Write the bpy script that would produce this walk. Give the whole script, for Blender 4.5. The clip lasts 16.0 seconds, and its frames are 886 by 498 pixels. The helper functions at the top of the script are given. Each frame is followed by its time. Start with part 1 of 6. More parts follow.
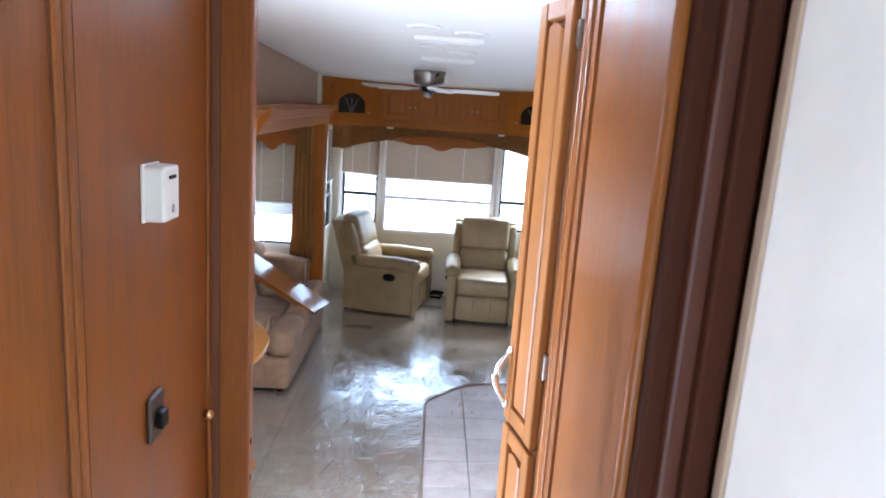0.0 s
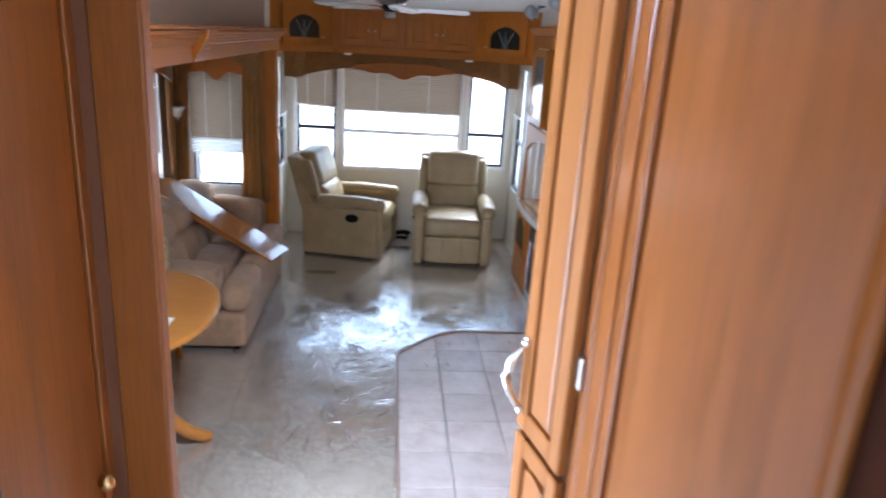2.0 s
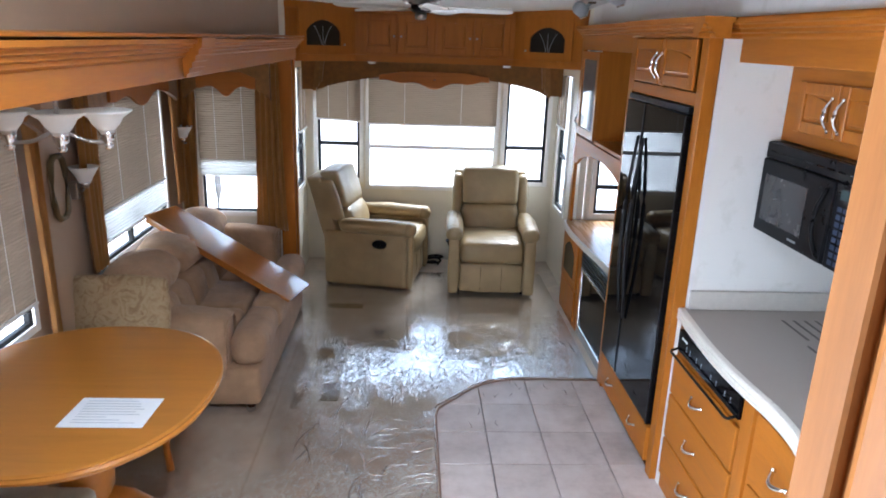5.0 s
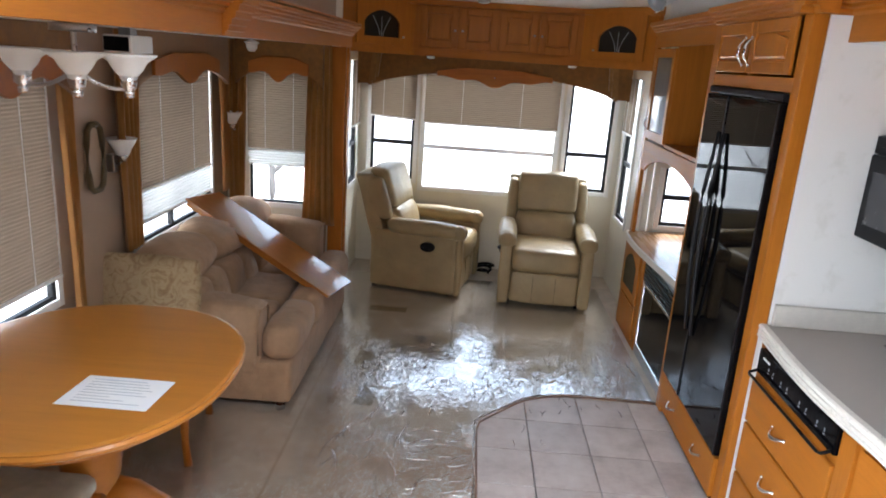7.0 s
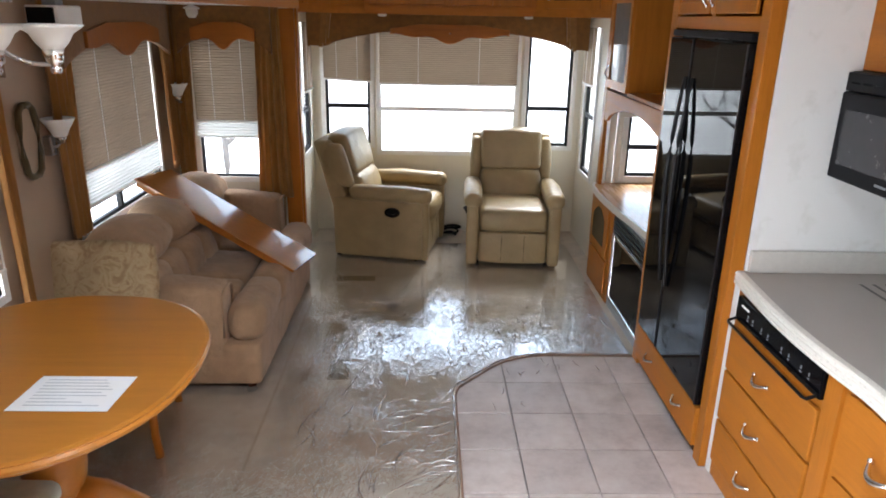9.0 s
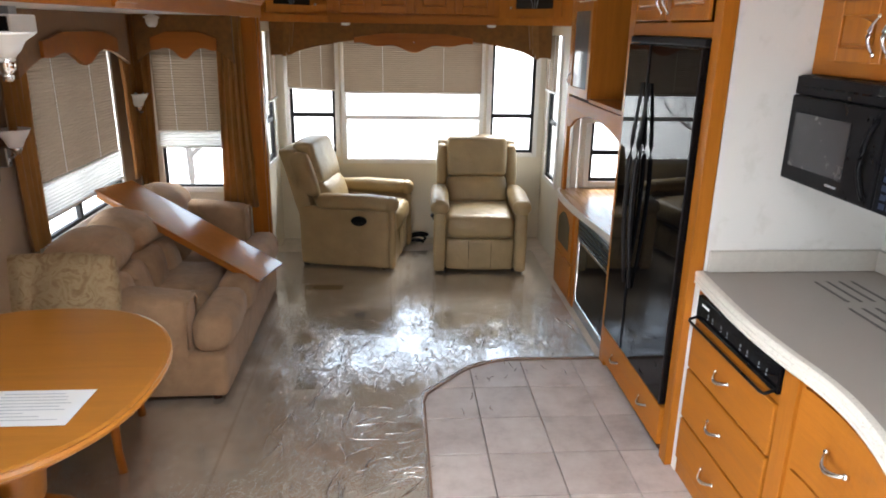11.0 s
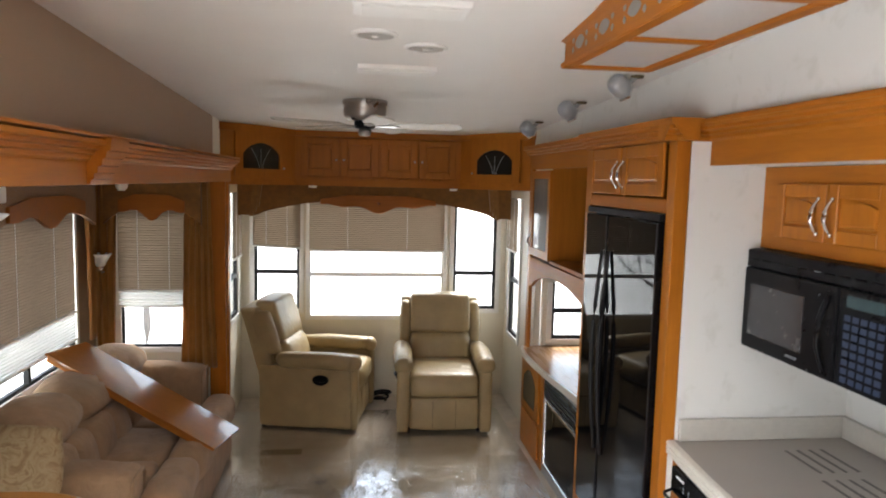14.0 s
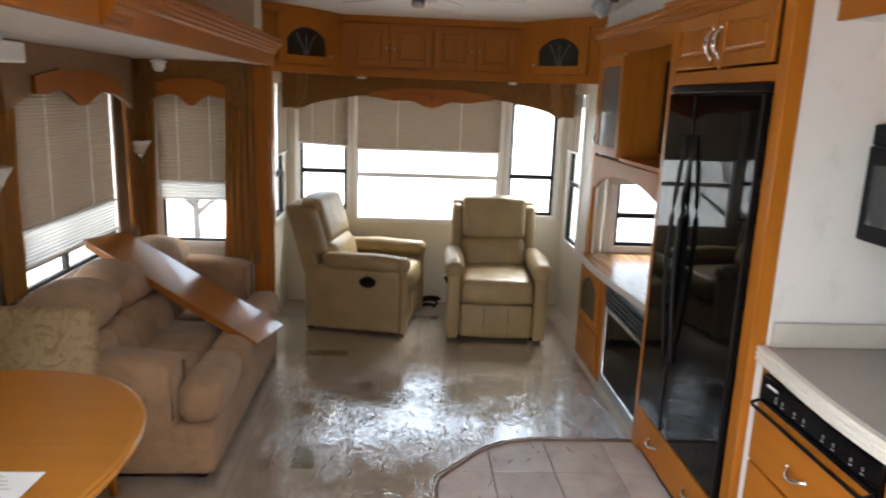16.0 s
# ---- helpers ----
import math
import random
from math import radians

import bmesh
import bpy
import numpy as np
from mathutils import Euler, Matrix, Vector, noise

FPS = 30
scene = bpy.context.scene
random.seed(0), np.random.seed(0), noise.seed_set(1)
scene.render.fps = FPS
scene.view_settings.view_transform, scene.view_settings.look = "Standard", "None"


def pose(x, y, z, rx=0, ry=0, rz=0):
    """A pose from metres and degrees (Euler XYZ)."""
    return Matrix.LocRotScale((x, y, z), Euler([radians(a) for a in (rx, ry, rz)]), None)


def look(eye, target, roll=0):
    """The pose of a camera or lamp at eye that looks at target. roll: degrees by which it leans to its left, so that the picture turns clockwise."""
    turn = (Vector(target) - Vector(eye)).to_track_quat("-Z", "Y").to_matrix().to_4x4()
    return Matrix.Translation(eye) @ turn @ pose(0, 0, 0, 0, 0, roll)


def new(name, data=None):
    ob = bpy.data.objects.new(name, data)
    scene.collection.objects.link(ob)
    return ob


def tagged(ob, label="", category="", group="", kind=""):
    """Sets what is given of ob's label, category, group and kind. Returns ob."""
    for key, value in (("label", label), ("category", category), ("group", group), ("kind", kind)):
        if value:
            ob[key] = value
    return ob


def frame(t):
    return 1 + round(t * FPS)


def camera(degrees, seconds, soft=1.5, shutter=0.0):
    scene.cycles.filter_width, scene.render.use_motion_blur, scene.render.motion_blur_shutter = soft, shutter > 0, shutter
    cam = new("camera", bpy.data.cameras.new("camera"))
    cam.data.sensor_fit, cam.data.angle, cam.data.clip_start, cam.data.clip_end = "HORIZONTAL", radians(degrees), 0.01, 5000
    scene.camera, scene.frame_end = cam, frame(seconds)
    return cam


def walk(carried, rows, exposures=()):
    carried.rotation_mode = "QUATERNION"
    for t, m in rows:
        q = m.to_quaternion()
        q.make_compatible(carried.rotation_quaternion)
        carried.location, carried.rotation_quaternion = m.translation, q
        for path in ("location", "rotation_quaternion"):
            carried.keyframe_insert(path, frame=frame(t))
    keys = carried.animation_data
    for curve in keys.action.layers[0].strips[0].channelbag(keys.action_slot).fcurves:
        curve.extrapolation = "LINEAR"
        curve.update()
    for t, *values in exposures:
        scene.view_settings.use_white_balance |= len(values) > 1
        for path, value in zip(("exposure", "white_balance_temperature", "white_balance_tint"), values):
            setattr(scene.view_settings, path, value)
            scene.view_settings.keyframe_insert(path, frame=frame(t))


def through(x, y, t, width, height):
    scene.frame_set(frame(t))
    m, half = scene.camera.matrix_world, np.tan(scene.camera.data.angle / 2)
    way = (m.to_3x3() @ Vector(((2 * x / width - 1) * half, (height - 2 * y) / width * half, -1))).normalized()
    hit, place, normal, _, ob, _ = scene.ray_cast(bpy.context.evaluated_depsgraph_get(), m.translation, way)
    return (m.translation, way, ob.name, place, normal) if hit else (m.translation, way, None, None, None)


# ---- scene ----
cam = camera(65.4, 16.0, soft=1.8, shutter=0.5)
PATH = [
    (0, (0.053, -0.231, 2.132), (0.094, 1.727, 1.723), 4.0),
    (0.5, (0.125, -0.269, 2.13), (0.087, 1.676, 1.665), 3.9),
    (1, (0.126, -0.219, 2.113), (0.115, 1.701, 1.552), 3.2),
    (1.5, (0.038, -0.015, 2.099), (0.202, 1.915, 1.6), 4.3),
    (1.8, (-0.002, 0.121, 2.098), (0.228, 2.028, 1.54), 5.3),
    (2, (-0.001, 0.213, 2.097), (0.164, 2.114, 1.502), 3.6),
    (2.2, (0.004, 0.316, 2.109), (0.064, 2.249, 1.599), 1.9),
    (2.5, (-0.011, 0.476, 2.091), (-0.008, 2.404, 1.558), 1.8),
    (3, (-0.033, 0.699, 2.058), (0.132, 2.62, 1.524), 4.5),
    (3.5, (-0.07, 0.809, 2.076), (0.02, 2.711, 1.464), 4.7),
    (5.8, (-0.06, 0.932, 2.068), (0.0, 2.867, 1.565), -0.2),
    (6, (-0.105, 0.942, 2.053), (-0.098, 2.906, 1.674), -0.9),
    (6.5, (-0.106, 1.017, 2.004), (-0.194, 2.969, 1.576), 0.6),
    (7, (-0.039, 1.165, 1.875), (-0.098, 3.091, 1.339), 3.9),
    (7.5, (-0.026, 1.236, 1.871), (-0.044, 3.165, 1.342), 1.2),
    (8, (-0.043, 1.255, 1.87), (-0.026, 3.157, 1.252), 0.5),
    (8.5, (-0.065, 1.277, 1.866), (-0.031, 3.172, 1.227), 1.0),
    (11, (-0.041, 1.262, 1.851), (0.095, 3.161, 1.239), 0.9),
    (11.5, (-0.061, 1.228, 1.956), (0.087, 3.194, 1.621), 2.6),
    (12, (-0.072, 1.196, 2.013), (0.114, 3.186, 1.93), 1.8),
    (12.5, (-0.091, 1.192, 2.014), (0.134, 3.177, 1.914), 1.9),
    (13, (-0.088, 1.196, 2.006), (0.14, 3.181, 1.916), 1.5),
    (13.5, (-0.077, 1.217, 1.995), (0.208, 3.192, 1.858), 2.1),
    (14, (-0.073, 1.285, 1.938), (0.178, 3.259, 1.74), 1.4),
    (14.5, (-0.063, 1.394, 1.819), (0.11, 3.38, 1.647), 1.7),
    (15, (-0.02, 1.496, 1.774), (0.155, 3.472, 1.515), 1.0),
    (15.5, (-0.043, 1.573, 1.739), (0.197, 3.519, 1.344), 0.9),
    (16, (-0.082, 1.589, 1.728), (0.036, 3.54, 1.304), 2.2),
]
EXPOSURES = [(0.0, 3.45, 5050, 9), (1.0, 3.4, 5350, 9), (1.5, 3.35, 5300, 9), (2.0, 3.4, 5000, 9), (3.5, 3.4, 5050, 9), (5.8, 3.3, 5450, 9), (6.5, 3.25, 5600, 9), (11.0, 3.3, 6050, 9), (12.0, 3.12, 6250, 9), (14.0, 3.12, 6250, 9), (16.0, 3.06, 6200, 9)]
SKY = 0.15
LEFT_FILL_W, ROOF_FILL_W, HALL_FILL_W = 5.8, 6.4, 3.2
walk(cam, [(t, look(eye, target, roll)) for t, eye, target, roll in PATH], EXPOSURES)

# ---- world, sun ----
world = bpy.data.worlds.new("sky")
scene.world = world
world.use_nodes = True
wn = world.node_tree
wn.nodes.clear()
w_sky = wn.nodes.new("ShaderNodeTexSky")
w_sky.sky_type = "NISHITA"
w_sky.sun_disc = False
w_sky.sun_elevation = radians(48)
w_sky.sun_rotation = radians(200)
w_sky.dust_density = 4.0
w_sky.air_density = 1.0
w_hue = wn.nodes.new("ShaderNodeHueSaturation")
w_hue.inputs["Saturation"].default_value = 0.35
w_bg = wn.nodes.new("ShaderNodeBackground")
w_bg.inputs["Strength"].default_value = SKY
w_out = wn.nodes.new("ShaderNodeOutputWorld")
wn.links.new(w_sky.outputs[0], w_hue.inputs["Color"])
wn.links.new(w_hue.outputs[0], w_bg.inputs["Color"])
wn.links.new(w_bg.outputs[0], w_out.inputs["Surface"])
sun = new("sun", bpy.data.lights.new("sun", "SUN"))
sun.data.energy = 1.2
sun.data.angle = radians(25)
sun.data.color = (1.0, 0.96, 0.9)
sun.matrix_world = look((0, 0, 30), (-6, -16, 12))



def fill_light(name, m, width, height, watts):
    """Fill light added at an opening made up outside the view."""
    li = new(name, bpy.data.lights.new(name, "AREA"))
    li.data.shape, li.data.size, li.data.size_y, li.data.energy = "RECTANGLE", width, height, watts
    li.data.color = (0.93, 0.97, 1.0)
    li.matrix_world = m
    return li


# added fill from the left of the steps, out of view
fill_light("left_front_fill", look((-1.10, 1.575, 0.85), (0.5, 2.0, 0.8)), 0.8, 1.6, LEFT_FILL_W)
# added fill from above, recessed so the upper walls catch less of it
fill_light("roof_fill", look((0.0, 1.95, 2.74), (0.0, 1.96, 0.0)), 0.62, 0.62, ROOF_FILL_W)
# added fill facing the white door, flush with the closet wall, unseen
fill_light("hall_left_fill", look((-0.345, -0.66, 1.45), (0.5, -0.6, 1.45)), 0.72, 1.7, HALL_FILL_W)


# ---- materials ----
def base_mat(name):
    m = bpy.data.materials.new(name)
    m.use_nodes = True
    nt = m.node_tree
    return m, nt, nt.nodes["Principled BSDF"]


def nd(nt, kind, **kw):
    n = nt.nodes.new(kind)
    for k, v in kw.items():
        n.inputs[k.replace("_", " ")].default_value = v
    return n


def ramp(nt, src, stops):
    r = nt.nodes.new("ShaderNodeValToRGB")
    els = r.color_ramp.elements
    while len(els) < len(stops):
        els.new(0.5)
    for e, (p, c) in zip(els, stops):
        e.position = p
        e.color = (*c, 1)
    nt.links.new(src, r.inputs[0])
    return r


def coords(nt, sx=1, sy=1, sz=1):
    g = nt.nodes.new("ShaderNodeNewGeometry")
    mp = nt.nodes.new("ShaderNodeMapping")
    mp.inputs["Scale"].default_value = (sx, sy, sz)
    nt.links.new(g.outputs["Position"], mp.inputs["Vector"])
    return mp.outputs[0]


def bump(nt, p, src, strength, dist=0.004, coat=False):
    b = nd(nt, "ShaderNodeBump", Strength=strength, Distance=dist)
    nt.links.new(src, b.inputs["Height"])
    nt.links.new(b.outputs[0], p.inputs["Coat Normal" if coat else "Normal"])
    return b


def shade(c, k):
    return tuple(min(1.0, v * k) for v in c)


def wood(name, c, along="z", rough=0.42, coat=0.12, grain=1.0, coat_rough=0.2):
    """Varnished wood with the grain along one axis."""
    m, nt, p = base_mat(name)
    s = {"x": (1.1, 16, 16), "y": (16, 1.1, 16), "z": (16, 16, 1.1)}[along]
    v = coords(nt, *s)
    n1 = nd(nt, "ShaderNodeTexNoise", Scale=1.6, Detail=6.0, Roughness=0.6, Distortion=0.7)
    nt.links.new(v, n1.inputs["Vector"])
    v2 = coords(nt, *[q * 3.5 for q in s])
    n2 = nd(nt, "ShaderNodeTexNoise", Scale=4.0, Detail=3.0, Roughness=0.7)
    nt.links.new(v2, n2.inputs["Vector"])
    r1 = ramp(nt, n1.outputs["Fac"], [(0.28, shade(c, 1 - 0.16 * grain)), (0.5, c), (0.72, shade(c, 1 + 0.12 * grain))])
    r2 = ramp(nt, n2.outputs["Fac"], [(0.35, (0.78, 0.74, 0.7)), (0.62, (1, 1, 1))])
    mx = nt.nodes.new("ShaderNodeMixRGB")
    mx.blend_type = "MULTIPLY"
    mx.inputs[0].default_value = 0.35 * grain
    nt.links.new(r1.outputs[0], mx.inputs[1])
    nt.links.new(r2.outputs[0], mx.inputs[2])
    nt.links.new(mx.outputs[0], p.inputs["Base Color"])
    rr = ramp(nt, n1.outputs["Fac"], [(0.2, (rough * (1 - 0.2 * grain),) * 3), (0.8, (rough * (1 + 0.2 * grain),) * 3)])
    nt.links.new(rr.outputs[0], p.inputs["Roughness"])
    p.inputs["Coat Weight"].default_value = coat
    p.inputs["Coat Roughness"].default_value = coat_rough
    p.inputs["Specular IOR Level"].default_value = 0.2
    bump(nt, p, n2.outputs["Fac"], 0.12 * grain ** 2, 0.001)
    return m


def dull(m):
    m.node_tree.nodes["Principled BSDF"].inputs["Specular IOR Level"].default_value = 0.12
    return m


def plain(name, c, rough=0.5, metal=0.0, vary=0.08, scale=14.0, bmp=0.0, bscale=120.0, coat=0.0, spec=0.5):
    m, nt, p = base_mat(name)
    n = nd(nt, "ShaderNodeTexNoise", Scale=scale, Detail=5.0, Roughness=0.6)
    nt.links.new(coords(nt), n.inputs["Vector"])
    r = ramp(nt, n.outputs["Fac"], [(0.3, shade(c, 1 - vary)), (0.7, shade(c, 1 + vary))])
    nt.links.new(r.outputs[0], p.inputs["Base Color"])
    rr = ramp(nt, n.outputs["Fac"], [(0.3, (rough * 0.85,) * 3), (0.7, (min(1, rough * 1.15),) * 3)])
    nt.links.new(rr.outputs[0], p.inputs["Roughness"])
    p.inputs["Metallic"].default_value = metal
    p.inputs["Coat Weight"].default_value = coat
    p.inputs["Specular IOR Level"].default_value = spec
    if bmp:
        b = nd(nt, "ShaderNodeTexNoise", Scale=bscale, Detail=4.0)
        nt.links.new(coords(nt), b.inputs["Vector"])
        bump(nt, p, b.outputs["Fac"], bmp, 0.003)
    return m


def fabric(name, c, rough=0.9, vary=0.14, scale=22.0, weave=420.0, sheen=0.3):
    m = plain(name, c, rough, vary=vary, scale=scale, bmp=0.35, bscale=weave, spec=0.25)
    p = m.node_tree.nodes["Principled BSDF"]
    p.inputs["Sheen Weight"].default_value = sheen
    return m


HONEY = (0.375, 0.128, 0.011)
m_wood = wood("honey_maple_upright", HONEY, "z")
m_wood_y = wood("honey_maple_lengthwise", HONEY, "y", 0.5, 0.0)
m_wood_x = wood("honey_maple_crosswise", HONEY, "x", 0.5, 0.0)
m_table = wood("table_maple", (0.44, 0.175, 0.025), "x", 0.3, 0.4, 0.55)
m_plank = wood("plank_maple", (0.36, 0.135, 0.03), "x", 0.2, 1.0, 0.6, 0.07)
m_scallop = wood("scalloped_dark_maple", (0.33, 0.108, 0.014), "x", 0.5, 0.02)
m_desk = wood("desk_laminate", (0.55, 0.3, 0.12), "y", 0.28, 0.4)
m_hall = wood("hall_cherry", (0.24, 0.080, 0.013), "z", 0.40, 0.25, 1.5)
m_pantry = wood("pantry_maple", (0.28, 0.112, 0.028), "z", 0.42, 0.1)
m_dark = wood("dark_stained_wood", (0.045, 0.013, 0.005), "z", 0.75, 0.0)
dull(m_dark)
# dark brown paints the shade inside grooves and joints
m_groove = plain("groove_shade_brown", (0.14, 0.05, 0.02), 0.6)
m_ceiling = plain("white_ceiling_vinyl", (0.80, 0.79, 0.76), 0.55, vary=0.03, scale=3.0, bmp=0.08, bscale=240)
m_tan = plain("tan_wall_vinyl", (0.385, 0.275, 0.185), 0.6, vary=0.06, scale=5.0, bmp=0.12, bscale=200)
m_cream = plain("cream_wall_panel", (0.74, 0.70, 0.60), 0.5, vary=0.04, scale=4.0)
m_white = plain("white_plastic", (0.82, 0.82, 0.80), 0.35, vary=0.02)
m_frame = plain("white_window_frame", (0.78, 0.78, 0.76), 0.35, vary=0.03)
m_black = plain("black_plastic", (0.007, 0.007, 0.008), 0.3, vary=0.2, spec=0.09)
m_gloss = plain("black_gloss_panel", (0.003, 0.003, 0.0035), 0.02, vary=0.1, spec=0.11)
m_blackmetal = plain("black_aluminium", (0.008, 0.008, 0.009), 0.5, spec=0.3)
m_chrome = plain("chrome", (0.78, 0.78, 0.78), 0.16, metal=1.0, vary=0.05)
m_nickel = plain("brushed_nickel", (0.42, 0.40, 0.38), 0.3, metal=1.0, vary=0.1)
m_grey = plain("grey_plastic", (0.34, 0.36, 0.38), 0.35, metal=0.3)
m_brass = plain("brass", (0.6, 0.42, 0.2), 0.25, metal=1.0)
m_teal = plain("dark_teal_panel", (0.03, 0.055, 0.06), 0.25)
m_carpet = fabric("beige_carpet", (0.53, 0.455, 0.365), 0.95, vary=0.16, scale=9.0, weave=700)
m_sofa = fabric("taupe_microfibre", (0.365, 0.232, 0.135), 0.85, vary=0.16, scale=9.0, weave=500, sheen=0.12)
p = m_sofa.node_tree
p_big = nd(p, "ShaderNodeTexNoise", Scale=8.0, Detail=4.0, Distortion=1.8)
p.links.new(coords(p), p_big.inputs["Vector"])
p_b = nd(p, "ShaderNodeBump", Strength=0.45, Distance=0.03)
p.links.new(p_big.outputs["Fac"], p_b.inputs["Height"])
for n in [n for n in p.nodes if n.type == "BUMP" and n != p_b]:
    p.links.new(p_b.outputs[0], n.inputs["Normal"])
m_drape = fabric("tan_brown_drape", (0.42, 0.205, 0.055), 0.8, vary=0.12, scale=9.0)
m_olive = fabric("olive_valance_fabric", (0.215, 0.102, 0.027), 0.85, vary=0.2, scale=26.0)
m_jabot = fabric("brown_gathered_fabric", (0.26, 0.135, 0.042), 0.85, vary=0.2, scale=26.0)
m_stool = fabric("sage_seat_fabric", (0.40, 0.42, 0.36), 0.9)
m_counter = plain("taupe_solid_surface", (0.33, 0.29, 0.255), 0.32, vary=0.02, scale=7.0)
m_edge = plain("ivory_solid_surface", (0.68, 0.64, 0.57), 0.3, vary=0.05, scale=90)
m_splash = plain("pale_backsplash", (0.52, 0.49, 0.44), 0.4, vary=0.05, scale=40)
m_paper = plain("white_paper", (0.82, 0.83, 0.84), 0.6, vary=0.02)
m_burner = plain("taupe_slot", (0.07, 0.062, 0.055), 0.4)
m_ink = plain("grey_ink", (0.50, 0.52, 0.56), 0.7)
m_grout = plain("brown_grout", (0.21, 0.175, 0.155), 0.8, vary=0.2)
m_blue = plain("blue_grey_key", (0.022, 0.036, 0.075), 0.4)
m_blade = plain("white_fan_blade", (0.66, 0.63, 0.58), 0.4)
m_vent = plain("floor_register_bronze", (0.11, 0.08, 0.033), 0.5, metal=0.2)
m_slot = plain("register_slot", (0.06, 0.045, 0.025), 0.7)
m_ground = plain("pale_gravel_ground", (0.62, 0.60, 0.57), 0.9, vary=0.12, scale=0.6)
m_bark = plain("grey_bark", (0.075, 0.066, 0.06), 0.9, vary=0.25, scale=12)
m_hose = plain("white_cord", (0.7, 0.68, 0.64), 0.5)


def leather():
    m, nt, p = base_mat("tan_leather")
    c = (0.335, 0.247, 0.120)
    n = nd(nt, "ShaderNodeTexNoise", Scale=7.0, Detail=5.0)
    nt.links.new(coords(nt), n.inputs["Vector"])
    r = ramp(nt, n.outputs["Fac"], [(0.3, shade(c, 0.88)), (0.7, shade(c, 1.1))])
    nt.links.new(r.outputs[0], p.inputs["Base Color"])
    p.inputs["Roughness"].default_value = 0.42
    v = nd(nt, "ShaderNodeTexVoronoi", Scale=330.0)
    nt.links.new(coords(nt), v.inputs["Vector"])
    big = nd(nt, "ShaderNodeTexNoise", Scale=9.0, Detail=3.0, Distortion=1.2)
    nt.links.new(coords(nt), big.inputs["Vector"])
    b1 = nd(nt, "ShaderNodeBump", Strength=0.35, Distance=0.02)
    nt.links.new(big.outputs["Fac"], b1.inputs["Height"])
    b2 = nd(nt, "ShaderNodeBump", Strength=0.2, Distance=0.001)
    nt.links.new(v.outputs["Distance"], b2.inputs["Height"])
    nt.links.new(b1.outputs[0], b2.inputs["Normal"])
    nt.links.new(b2.outputs[0], p.inputs["Normal"])
    return m


m_leather = leather()
m_seam = plain("brown_seam_thread", (0.10, 0.07, 0.035), 0.8)


def wallpaper():
    """Pale vinyl wallpaper with faint grey-green blotches."""
    m, nt, p = base_mat("pale_wallpaper")
    n = nd(nt, "ShaderNodeTexNoise", Scale=10.0, Detail=3.0, Roughness=0.6, Distortion=0.3)
    nt.links.new(coords(nt), n.inputs["Vector"])
    r = ramp(nt, n.outputs["Fac"], [(0.40, (0.70, 0.69, 0.66)), (0.56, (0.70, 0.69, 0.66)), (0.70, (0.635, 0.625, 0.585))])
    nt.links.new(r.outputs[0], p.inputs["Base Color"])
    p.inputs["Roughness"].default_value = 0.55
    bump(nt, p, n.outputs["Fac"], 0.05)
    return m


m_paperwall = wallpaper()


def floral():
    m, nt, p = base_mat("floral_tapestry")
    n = nd(nt, "ShaderNodeTexNoise", Scale=13.0, Detail=4.0, Distortion=1.8)
    nt.links.new(coords(nt), n.inputs["Vector"])
    r = ramp(nt, n.outputs["Fac"], [(0.34, (0.24, 0.15, 0.07)), (0.46, (0.32, 0.22, 0.115)), (0.56, (0.38, 0.28, 0.155)), (0.68, (0.28, 0.19, 0.09))])
    nt.links.new(r.outputs[0], p.inputs["Base Color"])
    p.inputs["Roughness"].default_value = 0.9
    bump(nt, p, n.outputs["Fac"], 0.3)
    return m


m_floral = floral()


def tile_mat():
    m, nt, p = base_mat("stone_grey_tile")
    info = nt.nodes.new("ShaderNodeObjectInfo")
    n = nd(nt, "ShaderNodeTexNoise", Scale=6.0, Detail=6.0, Roughness=0.65)
    nt.links.new(coords(nt), n.inputs["Vector"])
    r = ramp(nt, n.outputs["Fac"], [(0.3, (0.42, 0.355, 0.325)), (0.5, (0.54, 0.47, 0.435)), (0.72, (0.62, 0.56, 0.525))])
    hs = nt.nodes.new("ShaderNodeHueSaturation")
    mp = nd(nt, "ShaderNodeMapRange", To_Min=0.86, To_Max=1.14)
    nt.links.new(info.outputs["Random"], mp.inputs["Value"])
    nt.links.new(mp.outputs[0], hs.inputs["Value"])
    nt.links.new(r.outputs[0], hs.inputs["Color"])
    nt.links.new(hs.outputs[0], p.inputs["Base Color"])
    p.inputs["Roughness"].default_value = 0.33
    bump(nt, p, n.outputs["Fac"], 0.12)
    return m


m_tile = tile_mat()


def blind_mat(name, c, through, k):
    """Pleated cloth that lets some light through."""
    m, nt, p = base_mat(name)
    out = nt.nodes["Material Output"]
    tr = nd(nt, "ShaderNodeBsdfTranslucent", Color=(*through, 1))
    mx = nt.nodes.new("ShaderNodeMixShader")
    mx.inputs[0].default_value = k
    n = nd(nt, "ShaderNodeTexNoise", Scale=30.0, Detail=3.0)
    nt.links.new(coords(nt, 0.3, 0.3, 4), n.inputs["Vector"])
    r = ramp(nt, n.outputs["Fac"], [(0.3, shade(c, 0.92)), (0.7, shade(c, 1.06))])
    nt.links.new(r.outputs[0], p.inputs["Base Color"])
    p.inputs["Roughness"].default_value = 0.85
    nt.links.new(p.outputs[0], mx.inputs[1])
    nt.links.new(tr.outputs[0], mx.inputs[2])
    nt.links.new(mx.outputs[0], out.inputs["Surface"])
    return m


m_blind = blind_mat("taupe_pleated_cloth", (0.29, 0.225, 0.16), (0.18, 0.135, 0.095), 0.16)
